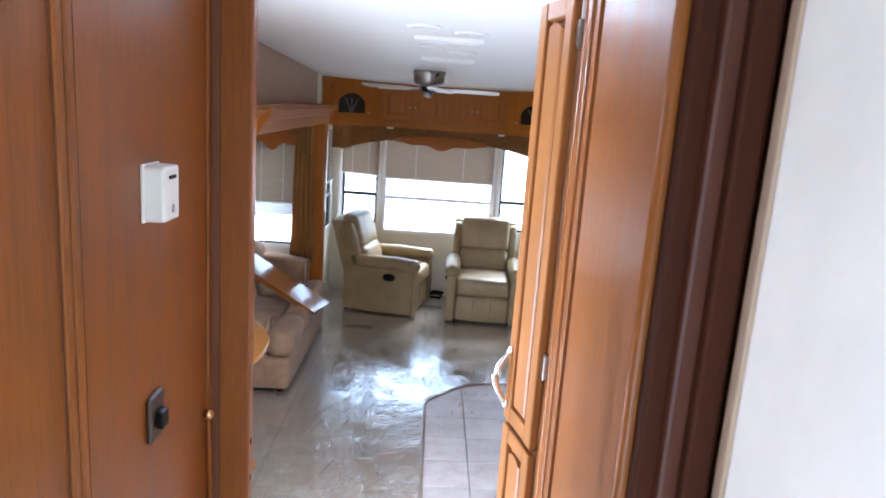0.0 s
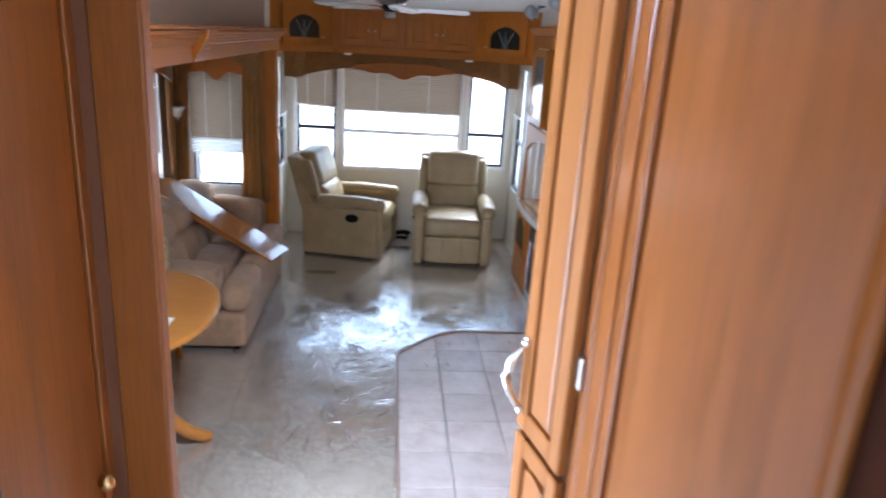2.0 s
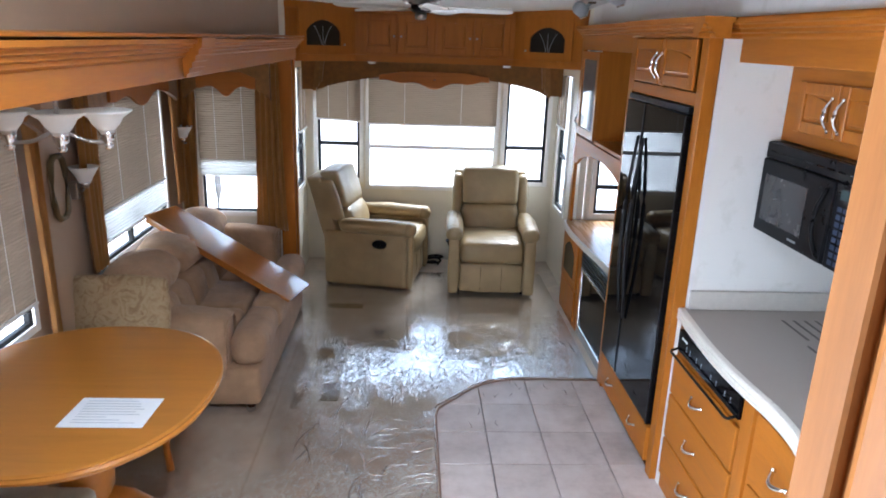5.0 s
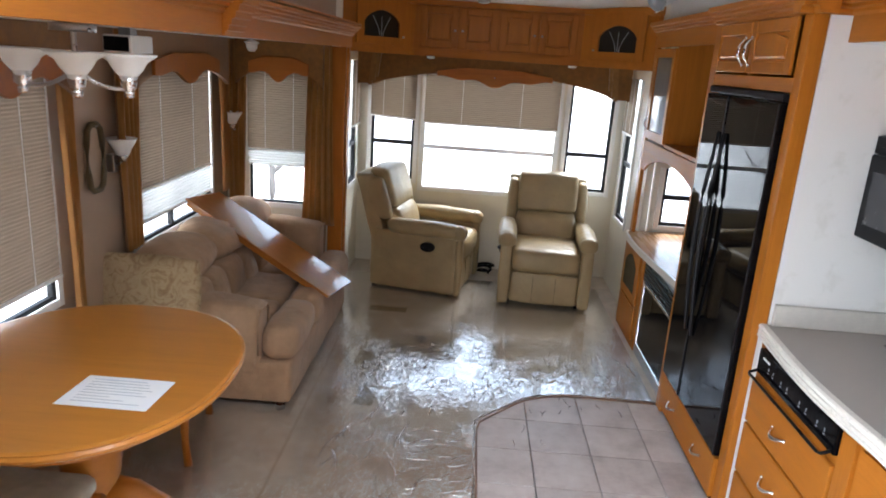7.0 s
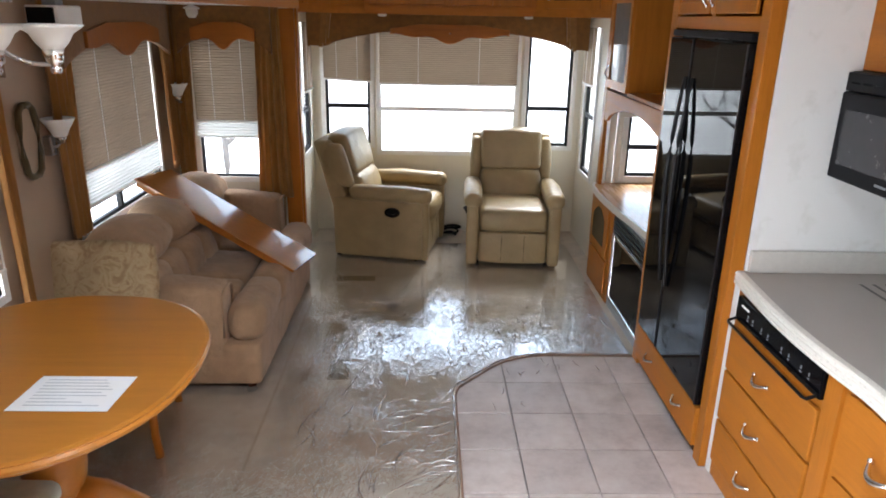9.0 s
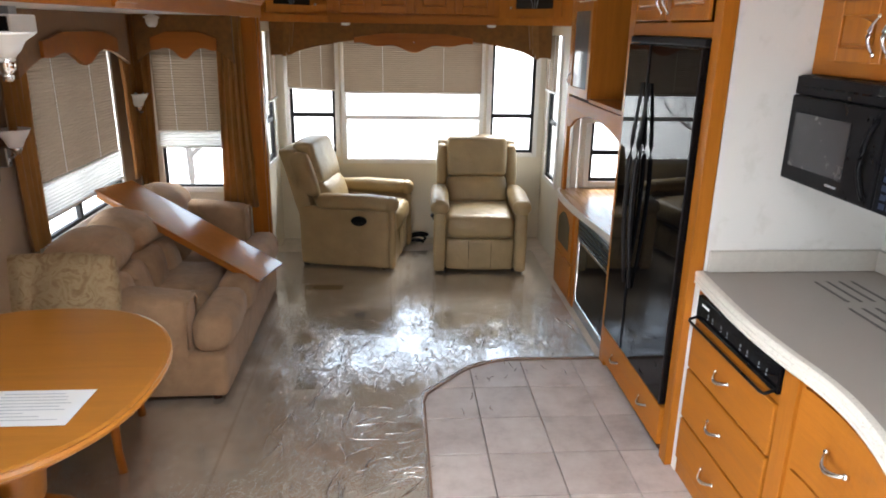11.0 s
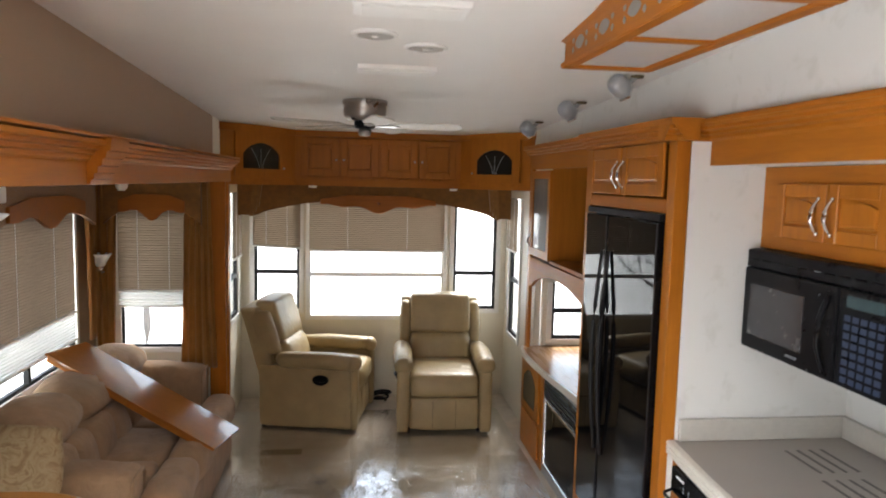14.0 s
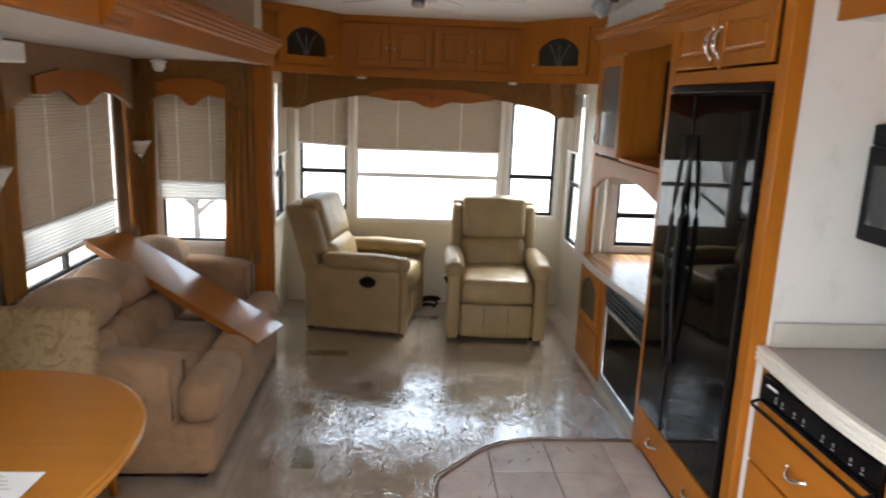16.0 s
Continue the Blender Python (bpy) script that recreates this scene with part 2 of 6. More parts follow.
m_sheer = blind_mat("white_pleated_sheer", (0.72, 0.71, 0.68), (0.5, 0.5, 0.48), 0.35)


def glass_mat(name, tint=(1, 1, 1), gloss=0.08, rough=0.0):
    m, nt, p = base_mat(name)
    out = nt.nodes["Material Output"]
    nt.nodes.remove(p)
    tr = nd(nt, "ShaderNodeBsdfTransparent", Color=(*tint, 1))
    gl = nd(nt, "ShaderNodeBsdfGlossy", Roughness=rough)
    fr = nt.nodes.new("ShaderNodeLayerWeight")
    pw = nt.nodes.new("ShaderNodeMath")
    pw.operation = "POWER"
    pw.inputs[1].default_value = 5.0
    nt.links.new(fr.outputs["Facing"], pw.inputs[0])
    mr = nd(nt, "ShaderNodeMapRange", To_Min=0.04, To_Max=1.0)
    nt.links.new(pw.outputs[0], mr.inputs["Value"])
    mx = nt.nodes.new("ShaderNodeMixShader")
    nt.links.new(mr.outputs[0], mx.inputs[0])
    nt.links.new(tr.outputs[0], mx.inputs[1])
    nt.links.new(gl.outputs[0], mx.inputs[2])
    nt.links.new(mx.outputs[0], out.inputs["Surface"])
    return m, nt, gl, fr


m_glass = glass_mat("window_glass", (0.93, 0.95, 0.95))[0]
m_darkglass = plain("smoked_glass", (0.02, 0.018, 0.016), 0.06)
m_milk = plain("frosted_white_glass", (0.80, 0.80, 0.77), 0.35, vary=0.02)
m_cut = plain("grey_backing_sheet", (0.25, 0.24, 0.225), 0.5)
m_diffuser = plain("prismatic_diffuser", (0.50, 0.50, 0.50), 0.3, vary=0.06, scale=300)


def film_mat():
    """Clear plastic film: fine creases in patches, mostly along the room, over slow waves."""
    m, nt, gl, fr = glass_mat("clear_plastic_film", (0.98, 0.98, 0.98), rough=0.07)
    patch = nd(nt, "ShaderNodeTexNoise", Scale=3.2, Detail=2.0, Roughness=0.6)
    nt.links.new(coords(nt, 1, 1, 0.2), patch.inputs["Vector"])
    pr = ramp(nt, patch.outputs["Fac"], [(0.40, (0.12, 0.12, 0.12)), (0.60, (1, 1, 1))])
    last = None
    for turn, scale, thin, wide, high in ((5, 46.0, 0.24, 0.055, 0.00075), (-26, 40.0, 0.30, 0.05, 0.00065), (72, 34.0, 0.30, 0.04, 0.0004)):
        g = nt.nodes.new("ShaderNodeNewGeometry")
        mp = nt.nodes.new("ShaderNodeMapping")
        mp.inputs["Rotation"].default_value = (0, 0, radians(turn))
        mp.inputs["Scale"].default_value = (1.0, thin, 0.2)
        nt.links.new(g.outputs["Position"], mp.inputs["Vector"])
        n = nd(nt, "ShaderNodeTexNoise", Scale=scale, Detail=1.5, Roughness=0.5, Distortion=0.6)
        nt.links.new(mp.outputs[0], n.inputs["Vector"])
        r = ramp(nt, n.outputs["Fac"], [(0.5 - wide, (0, 0, 0)), (0.50, (1, 1, 1)), (0.5 + wide, (0, 0, 0))])
        mul = nt.nodes.new("ShaderNodeMath")
        mul.operation = "MULTIPLY"
        nt.links.new(r.outputs[0], mul.inputs[0])
        nt.links.new(pr.outputs[0], mul.inputs[1])
        bp = nd(nt, "ShaderNodeBump", Strength=1.0, Distance=high)
        nt.links.new(mul.outputs[0], bp.inputs["Height"])
        if last:
            nt.links.new(last.outputs[0], bp.inputs["Normal"])
        last = bp
    n2 = nd(nt, "ShaderNodeTexNoise", Scale=7.0, Detail=2.0, Roughness=0.5, Distortion=0.8)
    nt.links.new(coords(nt, 1, 1, 0.2), n2.inputs["Vector"])
    b2 = nd(nt, "ShaderNodeBump", Strength=0.08, Distance=0.003)
    nt.links.new(n2.outputs["Fac"], b2.inputs["Height"])
    nt.links.new(last.outputs[0], b2.inputs["Normal"])
    nt.links.new(b2.outputs[0], gl.inputs["Normal"])
    lw = nt.nodes.new("ShaderNodeLayerWeight")
    pw = nt.nodes.new("ShaderNodeMath")
    pw.operation = "POWER"
    pw.inputs[1].default_value = 1.7
    nt.links.new(lw.outputs["Facing"], pw.inputs[0])
    mr = nd(nt, "ShaderNodeMapRange", To_Min=0.31, To_Max=1.0)
    nt.links.new(pw.outputs[0], mr.inputs["Value"])
    for n in nt.nodes:
        if n.type == "MIX_SHADER":
            nt.links.new(mr.outputs[0], n.inputs[0])
    return m


def crease_mat():
    """The same film where it stands up in a fold."""
    m, nt, gl, fr = glass_mat("folded_plastic_film", (0.95, 0.95, 0.95), rough=0.22)
    for n in nt.nodes:
        if n.type == "MIX_SHADER":
            for link in list(n.inputs[0].links):
                nt.links.remove(link)
            n.inputs[0].default_value = 0.95
    return m


m_crease = crease_mat()
m_film = film_mat()


# ---- building helpers ----
def root_at(ob):
    while ob.parent:
        ob = ob.parent
    return ob.location.copy()


def done(bm, name, mat, smooth=False):
    bmesh.ops.recalc_face_normals(bm, faces=bm.faces)
    me = bpy.data.meshes.new(name)
    bm.to_mesh(me)
    bm.free()
    if smooth:
        for f in me.polygons:
            f.use_smooth = True
    me.materials.append(mat)
    return me


def thing(name, loc, label, category, group=""):
    ob = new(name)
    ob.empty_display_size = 0.1
    ob.location = loc
    return tagged(ob, label, category, group)


def part(name, bm, mat, parent, label="", smooth=False):
    """One mesh under a thing or a part, given in world places."""
    bmesh.ops.translate(bm, verts=bm.verts, vec=-root_at(parent))
    ob = new(name, done(bm, name, mat, smooth))
    ob.parent = parent
    return tagged(ob, label)


def solid(name, bm, mat, label, category="", kind="structure", smooth=False, group=""):
    """A mesh that is a thing or a piece of the setting by itself."""
    return tagged(new(name, done(bm, name, mat, smooth)), label, category, group, kind)


def add_box(bm, x0, x1, y0, y1, z0, z1):
    v = [bm.verts.new((x, y, z)) for x in (x0, x1) for y in (y0, y1) for z in (z0, z1)]
    for q in ((0, 1, 3, 2), (4, 6, 7, 5), (0, 4, 5, 1), (2, 3, 7, 6), (0, 2, 6, 4), (1, 5, 7, 3)):
        bm.faces.new([v[i] for i in q])
    return v


def box(x0, x1, y0, y1, z0, z1, bev=0.0, seg=2):
    bm = bmesh.new()
    add_box(bm, x0, x1, y0, y1, z0, z1)
    if bev:
        bmesh.ops.bevel(bm, geom=bm.edges[:], offset=bev, segments=seg, affect="EDGES", profile=0.5)
    return bm


def prism(pts, axis, a0, a1, bev=0.0, bm=None):
    """A polygon drawn across an axis and drawn out along it: 'x' takes (y, z), 'y' (x, z), 'z' (x, y)."""
    bm = bm or bmesh.new()

    def at(p, a):
        return {"x": (a, p[0], p[1]), "y": (p[0], a, p[1]), "z": (p[0], p[1], a)}[axis]

    lo = [bm.verts.new(at(p, a0)) for p in pts]
    hi = [bm.verts.new(at(p, a1)) for p in pts]
    n = len(pts)
    caps = [bm.faces.new(lo), bm.faces.new(hi[::-1])]
    for i in range(n):
        bm.faces.new((lo[i], lo[(i + 1) % n], hi[(i + 1) % n], hi[i]))
    if bev:
        bmesh.ops.bevel(bm, geom=[e for f in caps for e in f.edges], offset=bev, segments=2, affect="EDGES", profile=0.5)
    return bm


def lathe(profile, n=24, loc=(0, 0, 0), bm=None):
    """A profile of (radius, height) turned round the upright axis."""
    bm = bm or bmesh.new()
    rings = []
    for r, z in profile:
        rings.append([bm.verts.new((loc[0] + r * math.cos(a), loc[1] + r * math.sin(a), loc[2] + z)) for a in (math.tau * k / n for k in range(n))])
    for a, b in zip(rings, rings[1:]):
        for k in range(n):
            bm.faces.new((a[k], a[(k + 1) % n], b[(k + 1) % n], b[k]))
    bm.faces.new(rings[0])
    bm.faces.new(rings[-1])
    bmesh.ops.remove_doubles(bm, verts=bm.verts, dist=1e-5)
    return bm


def tube(pts, r, n=8, bm=None):
    """A round bar along points; r may be one radius for each."""
    bm = bm or bmesh.new()
    pts = [Vector(p) for p in pts]
    rs = r if isinstance(r, (list, tuple)) else [r] * len(pts)
    rings = []
    for i, p in enumerate(pts):
        d = (pts[min(i + 1, len(pts) - 1)] - pts[max(i - 1, 0)]).normalized()
        u = d.cross(Vector((0, 0, 1)))
        if u.length < 0.05:
            u = d.cross(Vector((1, 0, 0)))
        u.normalize()
        w = d.cross(u)
        rings.append([bm.verts.new(p + rs[i] * (math.cos(a) * u + math.sin(a) * w)) for a in (math.tau * k / n for k in range(n))])
    for a, b in zip(rings, rings[1:]):
        for k in range(n):
            bm.faces.new((a[k], a[(k + 1) % n], b[(k + 1) % n], b[k]))
    bm.faces.new(rings[0])
    bm.faces.new(rings[-1][::-1])
    return bm


def arc(p0, p1, lift, n=8):
    """Points from p0 to p1 that bow out by the vector lift."""
    p0, p1, lift = Vector(p0), Vector(p1), Vector(lift)
    return [p0.lerp(p1, k / n) + lift * math.sin(math.pi * k / n) for k in range(n + 1)]


def soft(x0, x1, y0, y1, z0, z1, r=0.05, puff=0.02, n=10, wob=0.006, shape=None):
    """An upholstered block: rounded edges, puffed faces, a little unevenness."""
    bm = bmesh.new()
    lo, hi = Vector((x0, y0, z0)), Vector((x1, y1, z1))
    mid, half = (lo + hi) / 2, (hi - lo) / 2
    seen = {}

    def vert(k):
        if k not in seen:
            u = Vector([2 * c / n - 1 for c in k])
            # more samples near the edges
            u = Vector([math.copysign(1 - (1 - abs(c)) ** 1.4, c) for c in u])
            p = Vector([u[i] * half[i] for i in range(3)])
            rr = min(r, *(h * 0.98 for h in half))
            q = Vector([max(-half[i] + rr, min(half[i] - rr, p[i])) for i in range(3)])
            d = p - q
            if d.length > 1e-6:
                nrm = d.normalized()
                p = q + nrm * rr
                f = 1.0
                for i in range(3):
                    f *= 1 - (u[i] ** 2) * (1 - abs(nrm[i]))
                p += nrm * puff * max(0, f)
            p += mid
            p += Vector(noise.noise_vector(p * 6.0)) * wob
            if shape:
                p = shape(p)
            seen[k] = bm.verts.new(p)
        return seen[k]

    for ax in range(3):
        for side in (0, n):
            for i in range(n):
                for j in range(n):
                    ks = []
                    for a, b in ((i, j), (i + 1, j), (i + 1, j + 1), (i, j + 1)):
                        k = [0, 0, 0]
                        k[ax], k[(ax + 1) % 3], k[(ax + 2) % 3] = side, a, b
                        ks.append(vert(tuple(k)))
                    bm.faces.new(ks)
    return bm


def cells(bm, spans_a, spans_z, holes, put):
    """A wall as boxes round its holes."""
    cuts_a = sorted({*spans_a, *(h[0] for h in holes), *(h[1] for h in holes)})
    cuts_z = sorted({*spans_z, *(h[2] for h in holes), *(h[3] for h in holes)})
    for a0, a1 in zip(cuts_a, cuts_a[1:]):
        for z0, z1 in zip(cuts_z, cuts_z[1:]):
            ca, cz = (a0 + a1) / 2, (z0 + z1) / 2
            if not any(h[0] < ca < h[1] and h[2] < cz < h[3] for h in holes):
                put(bm, a0, a1, z0, z1)


def wall_x(name, x0, x1, y0, y1, z0, z1, mat, label, holes=()):
    bm = bmesh.new()
    cells(bm, (y0, y1), (z0, z1), holes, lambda b, a0, a1, c0, c1: add_box(b, x0, x1, a0, a1, c0, c1))
    bmesh.ops.remove_doubles(bm, verts=bm.verts, dist=1e-5)
    return solid(name, bm, mat, label, "wall")


def wall_y(name, y0, y1, x0, x1, z0, z1, mat, label, holes=()):
    bm = bmesh.new()
    cells(bm, (x0, x1), (z0, z1), holes, lambda b, a0, a1, c0, c1: add_box(b, a0, a1, y0, y1, c0, c1))
    bmesh.ops.remove_doubles(bm, verts=bm.verts, dist=1e-5)
    return solid(name, bm, mat, label, "wall")


def ceil_z(y):
    return 2.467 - 0.0424 * (y - 3.13)


def raised_door(parent, name, axis, face, a0, a1, z0, z1, out, mat, arch=True, thick=0.018):
    """A cabinet door with frame and raised panel. axis 'x': its face looks along x at x = face; out is +1 or -1."""
    def put(bm, u0, u1, w0, w1, d0, d1):
        f0, f1 = sorted((face + out * d0, face + out * d1))
        if axis == "x":
            add_box(bm, f0, f1, u0, u1, w0, w1)
        else:
            add_box(bm, u0, u1, f0, f1, w0, w1)

    s = min(0.052, (a1 - a0) * 0.22, (z1 - z0) * 0.24)

    def piece(u0, u1, w0, w1, d0, d1, bev=0.003):
        bm = bmesh.new()
        put(bm, u0, u1, w0, w1, d0, d1)
        bmesh.ops.bevel(bm, geom=bm.edges[:], offset=bev, segments=1, affect="EDGES")
        return bm

    door = part(name, piece(a0 + 0.004, a1 - 0.004, z0 + 0.004, z1 - 0.004, 0.002, 0.007, 0.001), mat, parent)
    for u in (a0, a1 - s):
        part("stile", piece(u, u + s, z0, z1, 0.0025, thick), mat, door)
    for w in (z0, z1 - s):
        part("rail", piece(a0 + s, a1 - s, w, w + s, 0.0025, thick - 0.001), mat, door)
    # raised panel, with an arched head where there is one
    lo, hi, b, t = a0 + s + 0.009, a1 - s - 0.009, z0 + s + 0.009, z1 - s - 0.009
    rise = min(0.035, (hi - lo) * 0.14, (t - b) * 0.22) if arch else 0.0
    pts = [(lo, b), (hi, b)] + [(hi + (lo - hi) * k / 8, t - rise + rise * math.sin(math.pi * k / 8)) for k in range(9)]
    f0, f1 = sorted((face - out * 0.012, face + out * (thick - 0.001)))
    panel = prism(pts, "x" if axis == "x" else "y", f0, f1, bev=0.010)
    part("raised_panel", panel, mat, door)
    return door


def pull(parent, p0, p1, lift, mat=None, r=0.005):
    """A bowed drawer or door pull with two feet."""
    bm = tube(arc(p0, p1, lift, 10), [r * (0.9 + 0.7 * math.sin(math.pi * k / 10)) for k in range(11)], 8)
    for p in (p0, p1):
        bmesh.ops.create_uvsphere(bm, u_segments=8, v_segments=6, radius=r * 1.7, matrix=Matrix.Translation(p))
    return part("handle", bm, mat or m_chrome, parent, "bowed chrome pull", smooth=True)

# ---- large structure ----
XL, XR, YR = -1.05, 1.27, 7.35          # inner faces of the body: left wall, right wall, rear wall
SL, SR, SY0, SY1 = -1.82, 1.95, 2.2, 6.15  # slide-out rooms: outer walls, front and rear ends

solid("ground", box(-600, 600, -600, 600, -1.35, -1.15), m_ground, "pale gravel ground outside the trailer", "ground")

# carpet: all of the lower floor but the tiled kitchen corner
EDGE = [(0.10, 1.62), (0.10, 4.42), (0.118, 4.50), (0.165, 4.56), (0.24, 4.64), (0.32, 4.735), (0.40, 4.80), (0.50, 4.85), (0.62, 4.878), (0.80, 4.885), (1.16, 4.875)]
bm = prism([(SL - 0.02, 1.62)] + EDGE + [(1.98, 4.875), (1.98, 6.2), (1.3, 6.2), (1.3, 7.4), (-1.08, 7.4), (-1.08, 6.2), (SL - 0.02, 6.2)], "z", -0.03, 0.0)
bmesh.ops.triangulate(bm, faces=[f for f in bm.faces if len(f.verts) > 4])
solid("carpet", bm, m_carpet, "beige cut-pile carpet over the living floor", "carpet")
floor = solid("floor", box(SL - 0.06, SR + 0.04, 0.0, 7.42, -0.12, -0.034), m_grout, "dark grouted subfloor under the kitchen tiles", "floor")
solid("carpet_trim", tube([(x, y, 0.002) for x, y in EDGE], 0.006, 6), wood("red_brown_trim", (0.25, 0.16, 0.11), "y"), "thin red-brown trim strip between carpet and tile", "trim", smooth=True)
solid("slide_seam", box(-0.842, -0.828, 2.2, 6.1, 0.0, 0.003, 0.001), fabric("pale_carpet_binding", (0.42, 0.35, 0.27)), "pale bound carpet edge along the slide-out", "trim")

# ceiling that falls slightly to the rear
# ceiling hole made up over the steps, unseen, for the roof fill
FILL_SHAFT = (-0.34, 0.34, 1.61, 2.29)
bm = bmesh.new()
for x0, x1, y0, y1 in ((XL - 0.02, XR + 0.02, -1.3, FILL_SHAFT[2]), (XL - 0.02, XR + 0.02, FILL_SHAFT[3], YR + 0.02), (XL - 0.02, FILL_SHAFT[0], FILL_SHAFT[2], FILL_SHAFT[3]), (FILL_SHAFT[1], XR + 0.02, FILL_SHAFT[2], FILL_SHAFT[3])):
    vs = [bm.verts.new((x, y, ceil_z(y) + d)) for x in (x0, x1) for y in (y0, y1) for d in (0, 0.06)]
    for q in ((0, 1, 3, 2), (4, 6, 7, 5), (0, 4, 5, 1), (2, 3, 7, 6), (0, 2, 6, 4), (1, 5, 7, 3)):
        bm.faces.new([vs[i] for i in q])
bmesh.ops.remove_doubles(bm, verts=bm.verts, dist=1e-5)
solid("ceiling", bm, m_ceiling, "white vinyl ceiling falling slightly to the rear", "ceiling")
solid("slide_ceiling_left", box(SL, -0.985, SY0 + 0.02, SY1, 1.905, 1.94), m_ceiling, "low white ceiling of the lounge slide-out", "ceiling")
solid("slide_ceiling_right", box(1.275, SR, 2.42, SY1 + 0.1, 2.235, 2.262), m_ceiling, "low white ceiling of the kitchen slide-out", "ceiling")

# rear wall and its three windows
REAR = [(-0.95, -0.545, 0.78, 1.80), (-0.475, 0.705, 0.72, 1.80), (0.785, 1.19, 0.78, 1.80)]
wall_y("wall_rear", YR, YR + 0.05, XL - 0.05, XR + 0.05, -0.1, 2.36, m_cream, "cream rear wall with three windows", REAR)
wall_x("wall_left_rear", XL - 0.05, XL, SY1 + 0.05, YR, -0.1, 2.40, m_cream, "cream side wall beside the recliner", [(6.78, 7.18, 0.78, 1.80)])
wall_x("wall_right_rear", XR, XR + 0.05, SY1 + 0.15, YR, -0.1, 2.40, m_cream, "cream side wall with a small window", [(6.78, 7.18, 0.62, 1.80)])
wall_x("wall_left_upper", XL - 0.05, XL, 1.02, SY1 + 0.05, 1.945, 2.62, m_tan, "tan vinyl wall above the lounge slide-out")
wall_x("wall_right_upper", XR, XR + 0.05, 1.0, SY1 + 0.15, 2.1975, 2.62, m_paperwall, "pale patterned wall above the kitchen slide-out")
# its doorway hole is made up, unseen, to go with the left fill
wall_x("wall_left_front", XL - 0.05, XL, 1.02, SY0, -0.1, 1.945, m_tan, "tan wall between hallway and slide-out", [(1.15, 2.0, -0.02, 1.9)])

# lounge slide-out shell
W1, W2, WE = (4.70, 5.82, 0.76, 1.72), (3.30, 3.98, 0.72, 1.72), (-1.66, -1.19, 0.74, 1.72)
wall_x("wall_slide_left", SL - 0.05, SL, SY0 - 0.03, SY1 + 0.05, -0.1, 1.95, m_tan, "tan vinyl outer wall of the lounge slide-out", [W1, W2])
wall_y("wall_slide_rear", SY1, SY1 + 0.05, SL, XL - 0.001, -0.1, 1.95, m_cream, "cream end wall of the lounge slide-out", [WE])
wall_y("wall_slide_front", SY0 - 0.03, SY0 + 0.0, SL, XL - 0.052, -0.1, 1.95, m_tan, "tan front end wall of the slide-out")

# kitchen slide-out shell
WK = (1.38, 1.80, 0.76, 1.20)
wall_x("wall_kitchen", SR, SR + 0.05, 2.4, SY1 + 0.15, -0.1, 2.27, m_paperwall, "pale patterned outer wall behind the counter")
wall_y("wall_kitchen_rear", SY1 + 0.10, SY1 + 0.15, XR + 0.051, SR, -0.1, 2.27, m_cream, "cream end wall above the desk with a window", [WK])
wall_y("wall_kitchen_front", 2.35, 2.40, 1.21, SR + 0.05, -0.1, 2.27, m_paperwall, "pale patterned end wall of the kitchen")
wall_x("wall_right_front", XR, XR + 0.05, 1.0, 2.35, -0.1, 2.197, m_paperwall, "pale wall beside the steps")

# upper hallway: raised floor, steps, walls
solid("hall_floor", box(-1.05, 1.27, -1.25, 0.98, 0.46, 0.54), m_carpet, "carpeted upper hallway floor", "floor")
bm = box(-0.36, 0.335, 0.98, 1.30, 0.0, 0.36, 0.01)
solid("step_upper", bm, m_carpet, "carpeted step of the hallway stairs", "step")
solid("step_lower", box(-0.36, 0.335, 1.30, 1.62, 0.0, 0.18, 0.01), m_carpet, "carpeted lowest step to the living floor", "step")
solid("stair_riser", box(-1.05, 1.27, 0.94, 0.98, -0.03, 0.46), m_hall, "wooden riser panel under the hallway", "wall")
wall_y("wall_hall_back", -1.30, -1.25, XL - 0.05, XR + 0.05, 0.4, 2.72, m_cream, "cream wall closing the hallway")
wall_y("wall_hall_partition", 0.98, 1.02, XL - 0.05, -0.362, -0.03, 2.62, m_tan, "tan partition between hallway and lounge")
wall_x("wall_left_bedroom", XL - 0.05, XL, -1.25, 0.98, 0.4, 2.72, m_cream, "cream outer wall behind the hallway closet")
wall_x("wall_right_bathroom", XR, XR + 0.05, -1.25, 0.999, 0.4, 2.72, m_cream, "cream outer wall of the bathroom")

